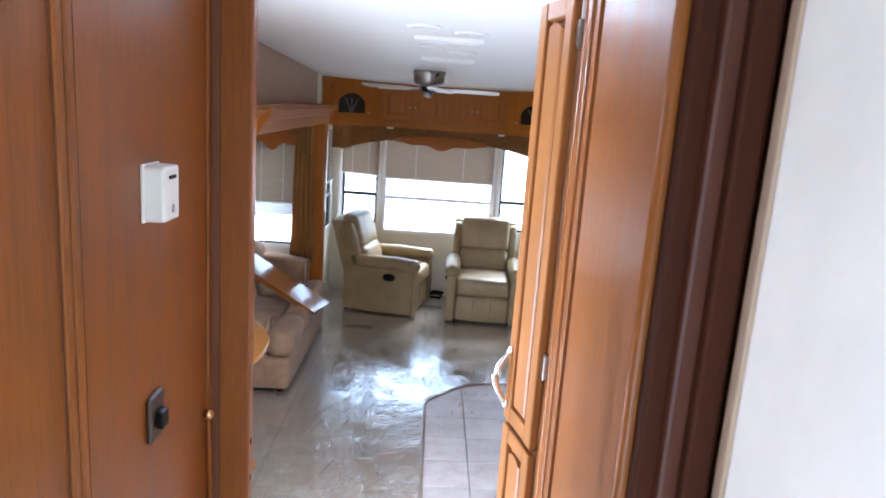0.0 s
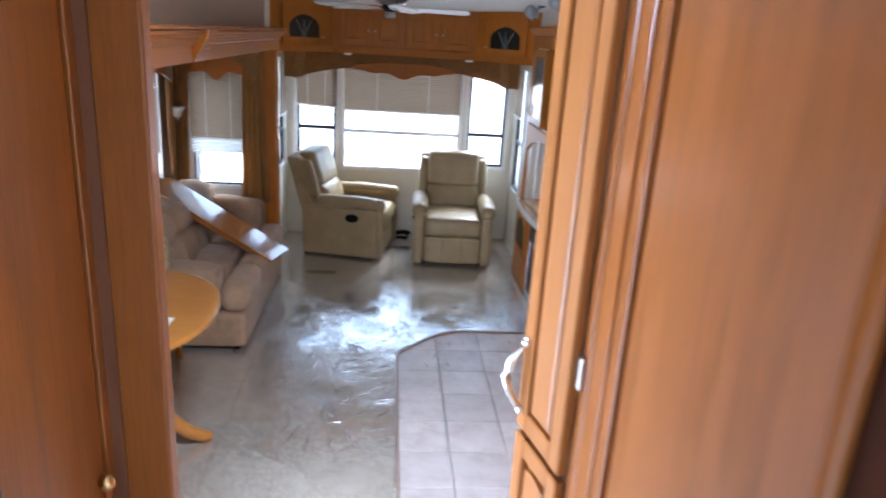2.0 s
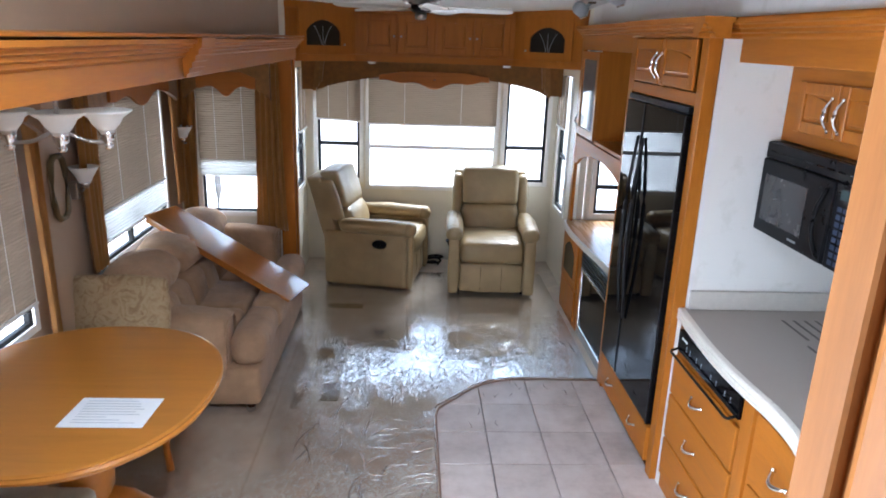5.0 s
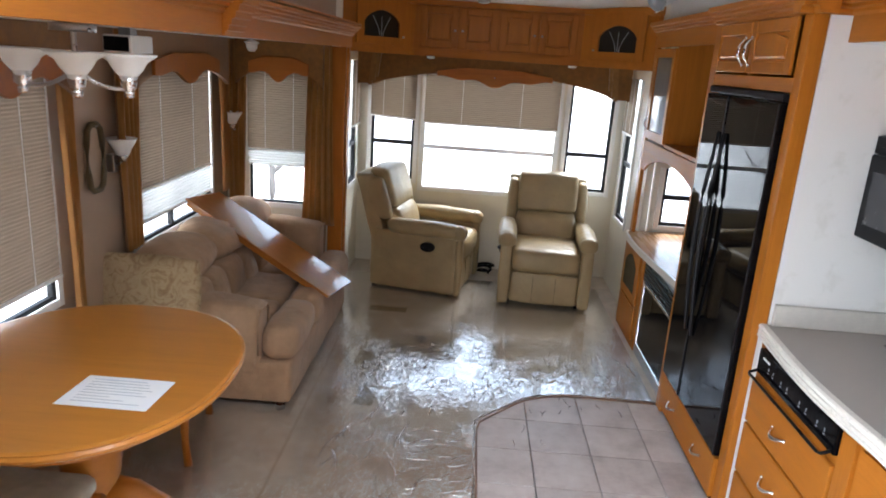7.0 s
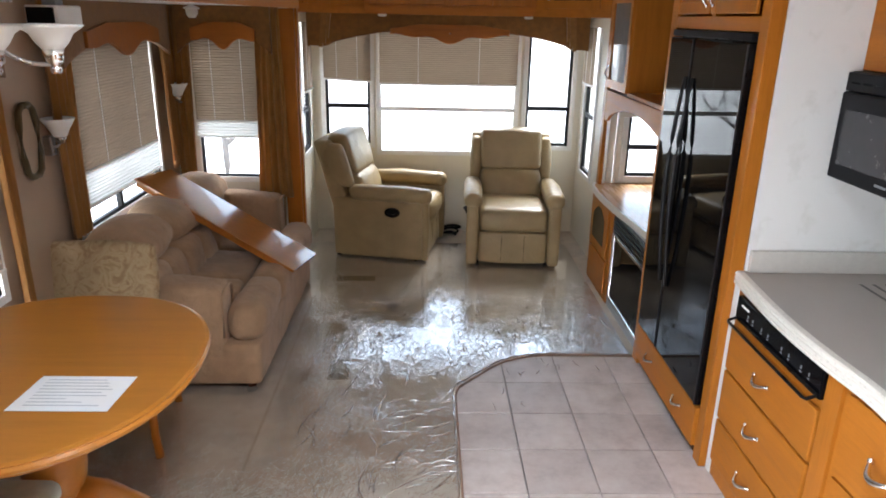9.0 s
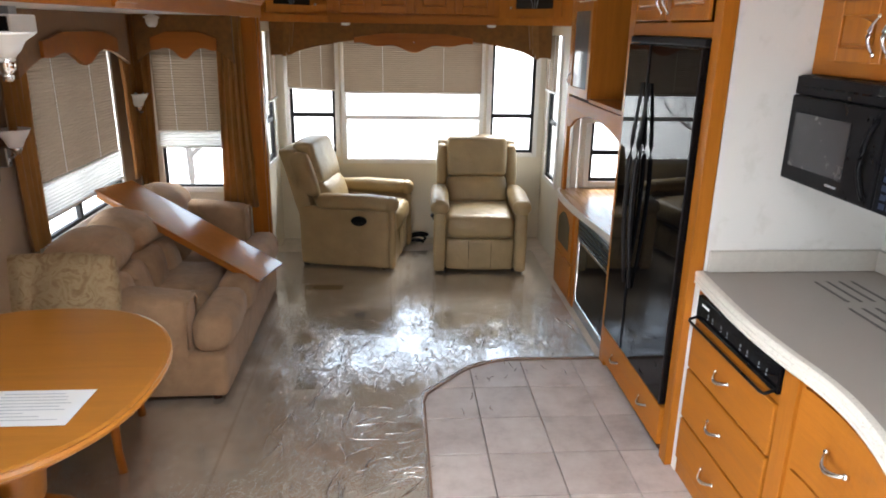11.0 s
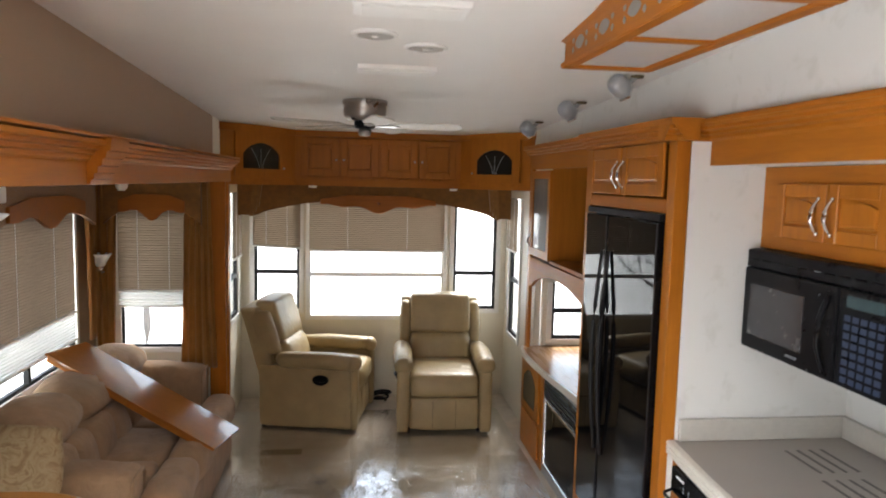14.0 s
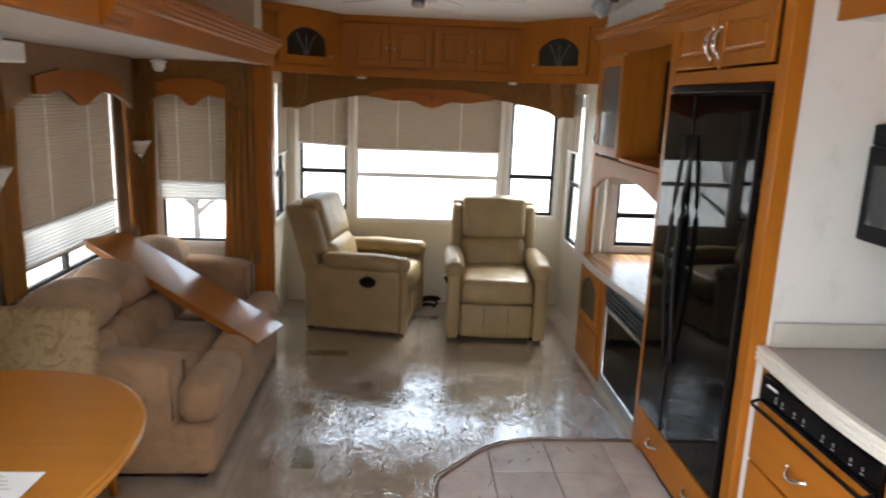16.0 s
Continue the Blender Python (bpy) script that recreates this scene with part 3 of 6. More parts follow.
# ---- windows ----
def window(name, axis, pos, hole, out, label, bar=None, bar_mat=None, dark=True, upright=None):
    """Frame, bars and glass in a wall hole. out: which way is outside."""
    a0, a1, z0, z1 = hole
    win = tagged(new(name), label, "window", "", "structure")

    def bx(u0, u1, w0, w1, d0, d1, bev=0.0):
        f0, f1 = sorted((pos + out * d0, pos + out * d1))
        return box(f0, f1, u0, u1, w0, w1, bev) if axis == "x" else box(u0, u1, f0, f1, w0, w1, bev)

    fw = 0.028
    for n, (u0, u1, w0, w1) in (("frame_side", (a0 - fw, a0 + 0.012, z0 - fw, z1)), ("frame_side", (a1 - 0.012, a1 + fw, z0 - fw, z1)), ("frame_sill", (a0 + 0.012, a1 - 0.012, z0 - fw, z0 + 0.012))):
        part(n, bx(u0, u1, w0, w1, -0.014, -0.001, 0.004), m_frame, win)
    inner = m_blackmetal if dark else m_frame
    d0, d1 = 0.006, 0.034
    sw = 0.016 if not dark else 0.036 if bar and a1 - a0 < 0.6 else 0.026
    for u0, u1, w0, w1 in ((a0 + 0.001, a0 + sw, z0 + 0.001, z1), (a1 - sw, a1 - 0.001, z0 + 0.001, z1), (a0 + sw, a1 - sw, z0 + 0.001, z0 + sw)):
        part("sash_rail", bx(u0, u1, w0, w1, d0, d1, 0.003), inner, win)
    if bar:
        part("cross_bar", bx(a0 + 0.016, a1 - 0.016, bar - 0.018, bar + 0.018, d0 - 0.004, d1, 0.003), bar_mat or inner, win)
    if upright:
        part("mullion", bx(upright - 0.014, upright + 0.014, z0 + 0.016, z1, d0 - 0.004, d1, 0.003), inner, win)
    g = part("pane", bx(a0 + 0.002, a1 - 0.002, z0 + 0.002, z1, 0.018, 0.022), m_glass, win, "clear window pane")
    g.visible_shadow = False
    return win


def blind(axis, pos, a0, a1, z0, z1, sheer_to, out, label, tilt=0.0):
    """A pleated shade: taupe upper part, white sheer lower part, rails and cords."""
    b = thing("pleated_blind", (0, 0, 0), label, "blind", "pleated blinds")

    def pleats(w0, w1, step, depth):
        bm = bmesh.new()
        n = max(2, int((w1 - w0) / step)) * 2
        rows = []
        for k in range(n + 1):
            d = pos + out * (depth if k % 2 else 0.0)
            row = []
            for u in (a0, a1):
                w = w0 + (w1 - w0) * k / n + (tilt * (u - (a0 + a1) / 2) * (1 - k / n))
                row.append(bm.verts.new((d, u, w) if axis == "x" else (u, d, w)))
            rows.append(row)
        for p, q in zip(rows, rows[1:]):
            bm.faces.new((p[0], p[1], q[1], q[0]))
        return bm

    def rail(w, h, mat, dz=0.0):
        f0, f1 = sorted((pos - out * 0.010, pos + out * 0.012))
        bm = box(f0, f1, a0 - 0.004, a1 + 0.004, w - h, w + h, 0.003) if axis == "x" else box(a0 - 0.004, a1 + 0.004, f0, f1, w - h, w + h, 0.003)
        for v in bm.verts:
            v.co.z += tilt * ((v.co.y if axis == "x" else v.co.x) - (a0 + a1) / 2)
        return part("rail", bm, mat, b)

    part("shade", pleats(z0, z1, 0.0165, 0.0032), m_blind, b, "taupe pleated shade cloth")
    rail(z0, 0.007, m_frame)
    if sheer_to < z0 - 0.02:
        part("sheer", pleats(sheer_to, z0 - 0.008, 0.0165, 0.006), m_sheer, b, "white sheer lower shade")
        rail(sheer_to, 0.007, m_frame)
    for u in ((a0 * 0.72 + a1 * 0.28), (a0 * 0.28 + a1 * 0.72)):
        e = pos - out * 0.003
        part("cord", tube([(e, u, z0), (e, u, z1)] if axis == "x" else [(u, e, z0), (u, e, z1)], 0.0018, 5), m_hose, b)
    return b


window("window_1", "y", YR, REAR[0], 1, "narrow rear window with a black cross bar", bar=1.115)
window("window_2", "y", YR, REAR[1], 1, "wide rear picture window", bar=1.095, dark=False)
window("window_3", "y", YR, REAR[2], 1, "narrow rear window with a black cross bar", bar=1.115)
window("window_4", "x", XL, (6.78, 7.18, 0.78, 1.80), -1, "small side window by the recliner", bar=1.115)
window("window_5", "x", XR, (6.78, 7.18, 0.62, 1.80), 1, "small side window opposite", bar=1.1)
window("window_6", "x", SL, W1, -1, "wide sliding window behind the sofa", bar=0.885, upright=5.20)
window("window_7", "x", SL, W2, -1, "window beside the dining table")
window("window_8", "y", SY1, WE, 1, "end window of the lounge slide-out", bar=0.0)
window("window_9", "y", SY1 + 0.10, WK, 1, "small window above the desk", bar=0.985)
blind("y", YR - 0.035, -0.945, -0.548, 1.335, 1.80, 1.335, 1, "taupe pleated blind hanging a little askew", tilt=-0.045)
blind("y", YR - 0.035, -0.472, 0.702, 1.308, 1.80, 1.308, 1, "wide taupe pleated blind half lowered")
blind("x", SL + 0.035, 4.72, 5.735, 1.075, 1.72, 0.905, -1, "taupe pleated blind over white sheer behind sofa")
blind("x", SL + 0.035, 3.32, 3.96, 0.845, 1.72, 0.845, -1, "taupe pleated blind lowered nearly to the sill")
blind("y", SY1 - 0.035, -1.655, -1.195, 1.145, 1.72, 1.04, 1, "taupe pleated blind over white sheer")
blind("x", XL + 0.035, 6.79, 7.17, 1.28, 1.80, 1.28, -1, "taupe pleated blind on the side window")
blind("x", XR - 0.035, 6.79, 7.17, 1.36, 1.80, 1.36, 1, "taupe pleated blind on the side window")

# ---- rear overhead cabinets with glazed corner doors ----
rear = thing("overhead_cabinet", (0.1, 7.1, 1.88), "honey maple overhead cabinets across the rear wall", "cabinet")
PLAN = [(XL + 0.002, 6.44), (-0.56, 6.93), (0.775, 6.93), (XR - 0.002, 6.44), (XR - 0.002, YR - 0.06), (XL + 0.002, YR - 0.06)]
part("body", prism(PLAN, "z", 1.885, 2.285), m_wood, rear)
rail_plan = [(XL + 0.003, 6.415), (-0.55, 6.905), (0.765, 6.905), (XR - 0.003, 6.415), (XR - 0.003, 6.5), (0.775, 6.98), (-0.56, 6.98), (XL + 0.003, 6.5)]
part("bottom_rail", prism(rail_plan, "z", 1.872, 1.925), m_wood_x, rear)
part("top_rail", prism(rail_plan, "z", 2.262, 2.318), m_wood_x, rear)
for k in range(4):
    a0 = -0.52 + k * 0.315
    d = raised_door(rear, "door", "y", 6.93, a0 + 0.008, a0 + 0.307, 1.945, 2.252, -1, m_wood, thick=0.02)
    kx = a0 + (0.285 if k % 2 == 0 else 0.03)
    part("knob", lathe([(0.0, -0.008), (0.008, -0.008), (0.008, 0.006), (0.0, 0.008)], 10, (kx, 6.902, 2.08)), m_nickel, d, smooth=True)


def corner_door(cx, cy, turn):
    """A glazed door with an arched smoked pane and etched lines, built flat and turned into its corner."""
    m = pose(cx, cy, 0, 0, 0, turn)

    def put(name, bm, mat, parent, label="", smooth=False):
        bmesh.ops.transform(bm, matrix=m, verts=bm.verts)
        return part(name, bm, mat, parent, label, smooth)

    bm = bmesh.new()
    for u0, u1, w0, w1 in ((-0.235, -0.168, 1.935, 2.262), (0.168, 0.235, 1.935, 2.262), (-0.168, 0.168, 1.935, 1.992)):
        add_box(bm, u0, u1, -0.022, -0.002, w0, w1)
    head = [(-0.168, 2.262), (0.168, 2.262)] + [(0.168 - 0.336 * k / 12, 2.10 + 0.085 * math.sin(math.pi * k / 12) ** 0.7) for k in range(13)]
    prism(head, "y", -0.022, -0.002, bm=bm)
    door = put("glazed_door", bm, m_wood, rear, "maple door with arched smoked glass")
    pane = [(-0.168, 1.992), (0.168, 1.992)] + [(0.168 - 0.336 * k / 12, 2.10 + 0.085 * math.sin(math.pi * k / 12) ** 0.7) for k in range(13)]
    put("pane", prism(pane, "y", -0.010, -0.004), m_darkglass, door, "dark smoked glass pane")
    for s, b in ((-1, 0.07), (0, 0.0), (1, 0.07)):
        put("etched_line", tube([(s * 0.015 + s * b * (k / 6) ** 1.6, -0.0115, 1.995 + 0.145 * k / 6) for k in range(7)], 0.0022, 5), m_grey, door)
    put("knob", lathe([(0.0, -0.008), (0.008, -0.008), (0.008, 0.006), (0.0, 0.008)], 10, (0.205 if turn > 0 else -0.205, -0.028, 2.0)), m_nickel, door, smooth=True)


corner_door(-0.80, 6.688, 45)
corner_door(1.015, 6.688, -44.7)
for x in (-0.42, 0.72):
    solid("puck_light", lathe([(0.0, -0.02), (0.03, -0.018), (0.034, -0.004), (0.034, 0.0), (0.0, 0.0)], 16, (x, 6.88 + 0.05, 1.872)), m_white, "small white puck lamp under the rear cabinets", "lamp", "thing", True, "puck lamps")

# ---- rear window valance ----
val = thing("window_valance", (0.1, 7.0, 1.75), "olive fabric valance with scalloped maple centre board", "valance")


def low_edge(x):
    u = abs(x - 0.11) / 1.12
    if u > 0.86:
        return 1.625
    return 1.625 + 0.115 * min(1, (0.86 - u) / 0.42) ** 0.6


xs = [-1.0 + 2.22 * k / 60 for k in range(61)]
part("fabric_board", prism([(x, low_edge(x)) for x in xs] + [(1.22, 1.884), (-1.0, 1.884)], "y", 6.985, 7.02), m_olive, val)
cxs = [-0.36 + 0.94 * k / 40 for k in range(41)]
part("scalloped_board", prism([(x, 1.715 - 0.05 * math.exp(-((x - 0.11) / 0.16) ** 2) - 0.012 * math.cos((x - 0.11) * 22)) for x in cxs] + [(cxs[-1], 1.765), (0.35, 1.80), (-0.13, 1.80), (cxs[0], 1.765)], "y", 6.962, 6.984, bev=0.004), m_scallop, val)
part("screw", lathe([(0.0, -0.006), (0.008, -0.006), (0.008, 0.006), (0.0, 0.006)], 8, (0.11, 6.958, 1.735)), m_chrome, val)
for s, x in ((-1, -0.86), (1, 1.06)):
    bm = bmesh.new()
    for k in range(3):
        u = x + (k - 1) * 0.024
        lo = 1.615 + 0.035 * k if s < 0 else 1.685 - 0.035 * k
        pts = [(u - 0.012, 1.884), (u + 0.016, 1.884), (u + 0.012 + s * 0.022, lo), (u - 0.016 + s * 0.022, lo)]
        prism(pts, "y", 6.957 - 0.006 * (k % 2), 6.983 - 0.004 * (k % 2), bm=bm)
    part("jabot", bm, m_jabot, val, "pleated brown side tail")
    part("side_return", box(*(sorted((x + s * 0.14, x + s * 0.16))), 6.99, 7.30, 1.62, 1.884), m_olive, val)

# ---- lounge slide-out beam, posts, drapes ----
beam = tagged(new("slide_beam"), "honey maple fascia beam with ridged crown along slide-out", "beam", "", "structure")
part("board", box(-0.985, -0.948, SY0, 6.30, 1.895, 1.985, 0.002), m_wood_y, beam)
CORBEL = (3.68, 3.86)
for y0, y1 in ((SY0, CORBEL[0]), (CORBEL[1], 6.30)):
    prof = [(-0.99, 1.972), (-0.943, 1.972), (-0.934, 1.980), (-0.934, 1.991), (-0.920, 1.996), (-0.920, 2.007), (-0.904, 2.012), (-0.904, 2.023), (-0.885, 2.028), (-0.885, 2.042), (-0.99, 2.042)]
    part("crown", prism(prof, "y", y0, y1), m_wood_y, beam)
prof = [(-0.99, 1.898), (-0.938, 1.898), (-0.935, 1.912), (-0.926, 1.915), (-0.925, 1.932), (-0.914, 1.936), (-0.912, 1.955), (-0.900, 1.960), (-0.898, 1.980), (-0.886, 1.985), (-0.884, 2.005), (-0.872, 2.010), (-0.868, 2.048), (-0.99, 2.048)]
part("corbel", prism(prof, "y", *CORBEL), m_wood_y, beam, "ridged corbel block")
part("cap", box(XL + 0.001, -0.882, SY0, 6.30, 2.049, 2.060, 0.003), m_wood_y, beam)
slide_posts = tagged(new("slide_post"), "upright maple post at the slide-out end", "post", "", "structure")
part("upright", box(-1.06, -0.952, 6.10, 6.27, 0.0, 1.894, 0.006), m_wood, slide_posts)
part("edge_bead", box(-0.952, -0.938, 6.13, 6.16, 0.0, 1.894, 0.004), m_wood, slide_posts)
part("side_board", box(-1.045, -0.985, 6.27, 6.33, 0.62, 1.894, 0.006), m_scallop, slide_posts, "dark narrow board")
p2 = tagged(new("slide_post"), "upright maple post at the slide-out front", "post", "", "structure")
part("upright", box(-1.06, -0.95, SY0 - 0.10, SY0 + 0.0, 0.0, 1.894, 0.006), m_wood, p2)
for k in range(3):
    part("reed", tube([(-0.945, SY0 - 0.085 + 0.033 * k, 0.0), (-0.945, SY0 - 0.085 + 0.033 * k, 1.894)], 0.011, 8), m_wood, p2, smooth=True)


def drape(axis, pos, c, out, z0, z1, w0, w1, lean, label):
    """A gathered side curtain, wide at the head and narrow at the foot."""
    bm = bmesh.new()
    n, rows = 36, 18
    folds = max(14.0, 6.28 * max(w0, w1) / 0.055)
    grid = []
    for j in range(rows + 1):
        v = j / rows
        w = w0 + (w1 - w0) * v ** 0.7
        row = []
        for i in range(n + 1):
            u = i / n - 0.5
            a = c + u * w + lean * (1 - v) ** 2
            d = pos + out * (0.014 + 0.012 * math.sin(u * folds + 0.8 * math.sin(4 * v) + c * 9) + 0.004 * math.sin(u * folds * 2.3 + 2 * v))
            z = z0 + (z1 - z0) * v
            row.append(bm.verts.new((d, a, z) if axis == "x" else (a, d, z)))
        grid.append(row)
    for p, q in zip(grid, grid[1:]):
        for i in range(n):
            bm.faces.new((p[i], p[i + 1], q[i + 1], q[i]))
    bmesh.ops.solidify(bm, geom=bm.faces[:], thickness=0.004)
    return solid("side_curtain", bm, m_drape, label, "curtain", "thing", True, "side curtains")


drape("y", SY1 - 0.06, -1.125, -1, 0.62, 1.90, 0.24, 0.16, 0.0, "brown gathered curtain beside the end window")
drape("y", SY1 - 0.06, -1.725, -1, 0.70, 1.90, 0.10, 0.17, 0.0, "brown gathered curtain in the slide-out corner")
drape("x", SL + 0.05, 5.93, 1, 0.86, 1.90, 0.10, 0.18, 0.0, "brown gathered curtain in the slide-out corner")
drape("x", SL + 0.05, 4.585, 1, 0.80, 1.90, 0.17, 0.23, 0.0, "brown gathered curtain between the windows")
drape("x", SL + 0.05, 4.06, 1, 0.55, 1.90, 0.06, 0.11, 0.0, "narrow tan curtain beside the dining window")
drape("x", SL + 0.05, 3.20, 1, 0.55, 1.90, 0.09, 0.12, 0.0, "narrow tan curtain beside the dining window")


def side_valance(axis, pos, a0, a1, out, label):
    v = thing("window_valance", (0, 0, 0), label, "valance", "slide-out valances")
    c, h = (a0 + a1) / 2, (a1 - a0) / 2
    us = [a0 + (a1 - a0) * k / 40 for k in range(41)]
    ax = "x" if axis == "x" else "y"

    def ext(d0, d1):
        return sorted((pos + out * d0, pos + out * d1))

    part("fabric_board", prism([(u, 1.60 + 0.125 * (1 - abs((u - c) / h) ** 2.5)) for u in us] + [(a1, 1.903), (a0, 1.903)], ax, *ext(0.075, 0.1)), m_olive, v)
    w = h * 0.68
    us = [c - w + 2 * w * k / 32 for k in range(33)]
    part("scalloped_board", prism([(u, 1.695 - 0.055 * math.exp(-((u - c) / (0.35 * w)) ** 2) - 0.014 * math.cos((u - c) / w * 7)) for u in us] + [(c + w, 1.76), (c + w * 0.5, 1.80), (c - w * 0.5, 1.80), (c - w, 1.76)], ax, *ext(0.101, 0.12), bev=0.004), m_scallop, v)


side_valance("x", SL, 4.56, 5.93, 1, "scalloped maple valance over the sofa window")
side_valance("x", SL, 3.16, 4.10, 1, "scalloped maple valance over the dining window")
side_valance("y", SY1, -1.72, -1.10, -1, "scalloped maple valance over the end window")

# ---- recliners ----
def recliner(name, label, m):
    """A leather recliner facing -y, built round its own middle, then set in place."""
    r = thing(name, (0, 0, 0), label, "recliner", "recliners")

    def lean(p):
        k = max(0, p.z - 0.42)
        return Vector((p.x, p.y + 0.30 * k, p.z))

    part("base", soft(-0.27, 0.27, -0.36, 0.34, 0.025, 0.34, 0.03, 0.005), m_leather, r, smooth=True)
    part("footrest", soft(-0.262, 0.262, -0.405, -0.34, 0.03, 0.275, 0.022, 0.01), m_leather, r, "closed footrest panel", True)
    for sx in (-0.088, 0.088):
        part("seam", tube([(sx, -0.409, 0.05), (sx, -0.414, 0.15), (sx, -0.409, 0.255)], 0.0025, 6), m_seam, r, "stitched footrest seam", True)
    part("seat", soft(-0.262, 0.262, -0.425, 0.22, 0.285, 0.465, 0.05, 0.018, n=12), m_leather, r, smooth=True)
    part("back", soft(-0.335, 0.335, 0.22, 0.35, 0.30, 0.93, 0.025, 0.006, n=12, shape=lean), m_leather, r, "winged outer back", True)
    part("headrest", soft(-0.245, 0.245, 0.09, 0.26, 0.664, 0.972, 0.036, 0.012, n=12, shape=lean), m_leather, r, "square upper back cushion", True)
    part("lumbar", soft(-0.24, 0.24, 0.075, 0.26, 0.44, 0.655, 0.05, 0.02, n=12, shape=lean), m_leather, r, "plump lower back cushion", True)
    for s in (-1, 1):
        x0, x1 = sorted((s * 0.27, s * 0.355))
        part("side_panel", soft(x0, x1, -0.385, 0.34, 0.02, 0.495, 0.02, 0.004), m_leather, r, smooth=True)
        x0, x1 = sorted((s * 0.272, s * 0.362))
        part("arm_post", soft(x0, x1, -0.43, -0.38, 0.02, 0.505, 0.02, 0.004), m_leather, r, "padded front post", True)
        x0, x1 = sorted((s * 0.25, s * 0.385))
        part("armrest", soft(x0, x1, -0.40, 0.20, 0.485, 0.593, 0.048, 0.010, n=12), m_leather, r, "flat padded armrest", True)
        part("arm_knuckle", soft(x0 + 0.002, x1 - 0.002, -0.445, -0.34, 0.478, 0.590, 0.046, 0.006), m_leather, r, "rounded arm end", True)
        part("wing", soft(*sorted((s * 0.255, s * 0.335)), 0.13, 0.30, 0.58, 0.90, 0.03, 0.01, shape=lean), m_leather, r, "slim side wing", True)
    ell = [(-0.145 + 0.062 * math.cos(math.tau * k / 24), 0.40 + 0.038 * math.sin(math.tau * k / 24)) for k in range(24)]
    plate = part("lever_plate", prism(ell, "x", -0.372, -0.35, bev=0.002), m_black, r, "black oval recline lever cup")
    part("lever", tube([(-0.373, -0.18, 0.398), (-0.384, -0.145, 0.40), (-0.374, -0.11, 0.402)], 0.008), m_black, plate)
    for sx in (-0.28, 0.28):
        for sy in (-0.32, 0.32):
            part("foot", lathe([(0.0, 0.0), (0.022, 0.0), (0.026, 0.03), (0.0, 0.032)], 10, (sx, sy, 0.0)), m_black, r)
    r.matrix_basis = m
    return r


recliner("recliner", "tan leather recliner by the rear window, footrest closed", pose(0.635, 6.78, 0, 0, 0, -3))
recliner("recliner", "tan leather recliner turned sideways with black lever", pose(-0.395, 6.87, 0, 0, 0, 78))
solid("cable_coil", tube([(0.10 + 0.10 * math.cos(a * 0.9) + 0.02 * a / 6, 7.14 + 0.05 * math.sin(a), 0.02 + 0.012 * math.sin(a * 1.7) + 0.005 * a) for a in [0.45 * k for k in range(40)]], 0.011, 6), m_black, "black coiled cable on the carpet between recliners", "cable", "thing", True)

# ---- sofa ----
sofa = thing("sofa", (-1.36, 5.25, 0), "taupe microfibre sofa with plump back cushions", "sofa")
SX, SF = -1.80, -0.89
part("base", soft(SX + 0.05, SF - 0.012, 4.46, 6.06, 0.03, 0.272, 0.025, 0.004, n=12), m_sofa, sofa, smooth=True)
SEAMS = (4.47, 4.97, 5.47, 6.05)


def slope(p):
    dip = 0.04 * math.exp(-((p.y - 5.45) / 0.2) ** 2) * min(1, max(0, (p.z - 0.5) / 0.2))
    return Vector((p.x - 0.22 * max(0, p.z - 0.42), p.y, p.z - dip))


for k, (y0, y1) in enumerate(zip(SEAMS, SEAMS[1:])):
    inner0, inner1 = max(y0, 4.66), min(y1, 5.87)
    part("seat_cushion", soft(-1.50, -1.090, inner0 + 0.01, inner1 - 0.01, 0.26, 0.432, 0.04, 0.012, wob=0.012, n=14), m_sofa, sofa, smooth=True)
    part("seat_roll", soft(-1.066, SF + 0.014, y0 + 0.012, y1 - 0.012, 0.272, 0.458, 0.06, 0.010, wob=0.012, n=14), m_sofa, sofa, "rounded front roll of the seat cushion", True)
    ym = (y0 + y1) / 2 + 0.02
    for q0, q1 in ((y0 + 0.012, ym - 0.006), (ym + 0.006, y1 - 0.012)):
        part("back_cushion", soft(-1.60, -1.372, q0, q1, 0.40, 0.622, 0.04, 0.022, wob=0.012, n=12, shape=slope), m_sofa, sofa, "plump lower back cushion", True)
    part("back_pillow", soft(-1.68, -1.395, y0 + 0.014, y1 - 0.014, 0.640, 0.80, 0.075, 0.040, wob=0.016, n=14, shape=slope), m_sofa, sofa, "plump top back cushion", True)
part("back", soft(SX + 0.02, -1.58, 4.50, 6.04, 0.20, 0.74, 0.06, 0.01), m_sofa, sofa, smooth=True)
for y0, y1, top in ((4.45, 4.65, 0.575), (5.88, 6.07, 0.68)):
    part("arm", soft(SX + 0.08, -1.075, y0, y1, 0.20, top, 0.038, 0.01, n=12, shape=lambda p: Vector((p.x, p.y, p.z - 0.10 * max(0, p.x + 1.30)))), m_sofa, sofa, "padded sofa arm", True)
    hh = top - 0.035
    loop = [(-1.072, y0 + 0.012, 0.30), (-1.068, y0 + 0.008, hh - 0.03), (-1.068, y0 + 0.04, hh), (-1.068, y1 - 0.04, hh), (-1.068, y1 - 0.008, hh - 0.03), (-1.072, y1 - 0.012, 0.30)]
    part("piping", tube(loop, 0.008, 8), m_sofa, sofa, "corded arm end seam", True)
for x in (-1.7, -0.97):
    for y in (4.52, 6.0):
        part("foot", lathe([(0, 0), (0.025, 0), (0.03, 0.04), (0, 0.04)], 10, (x, y, 0.0)), m_dark, sofa)

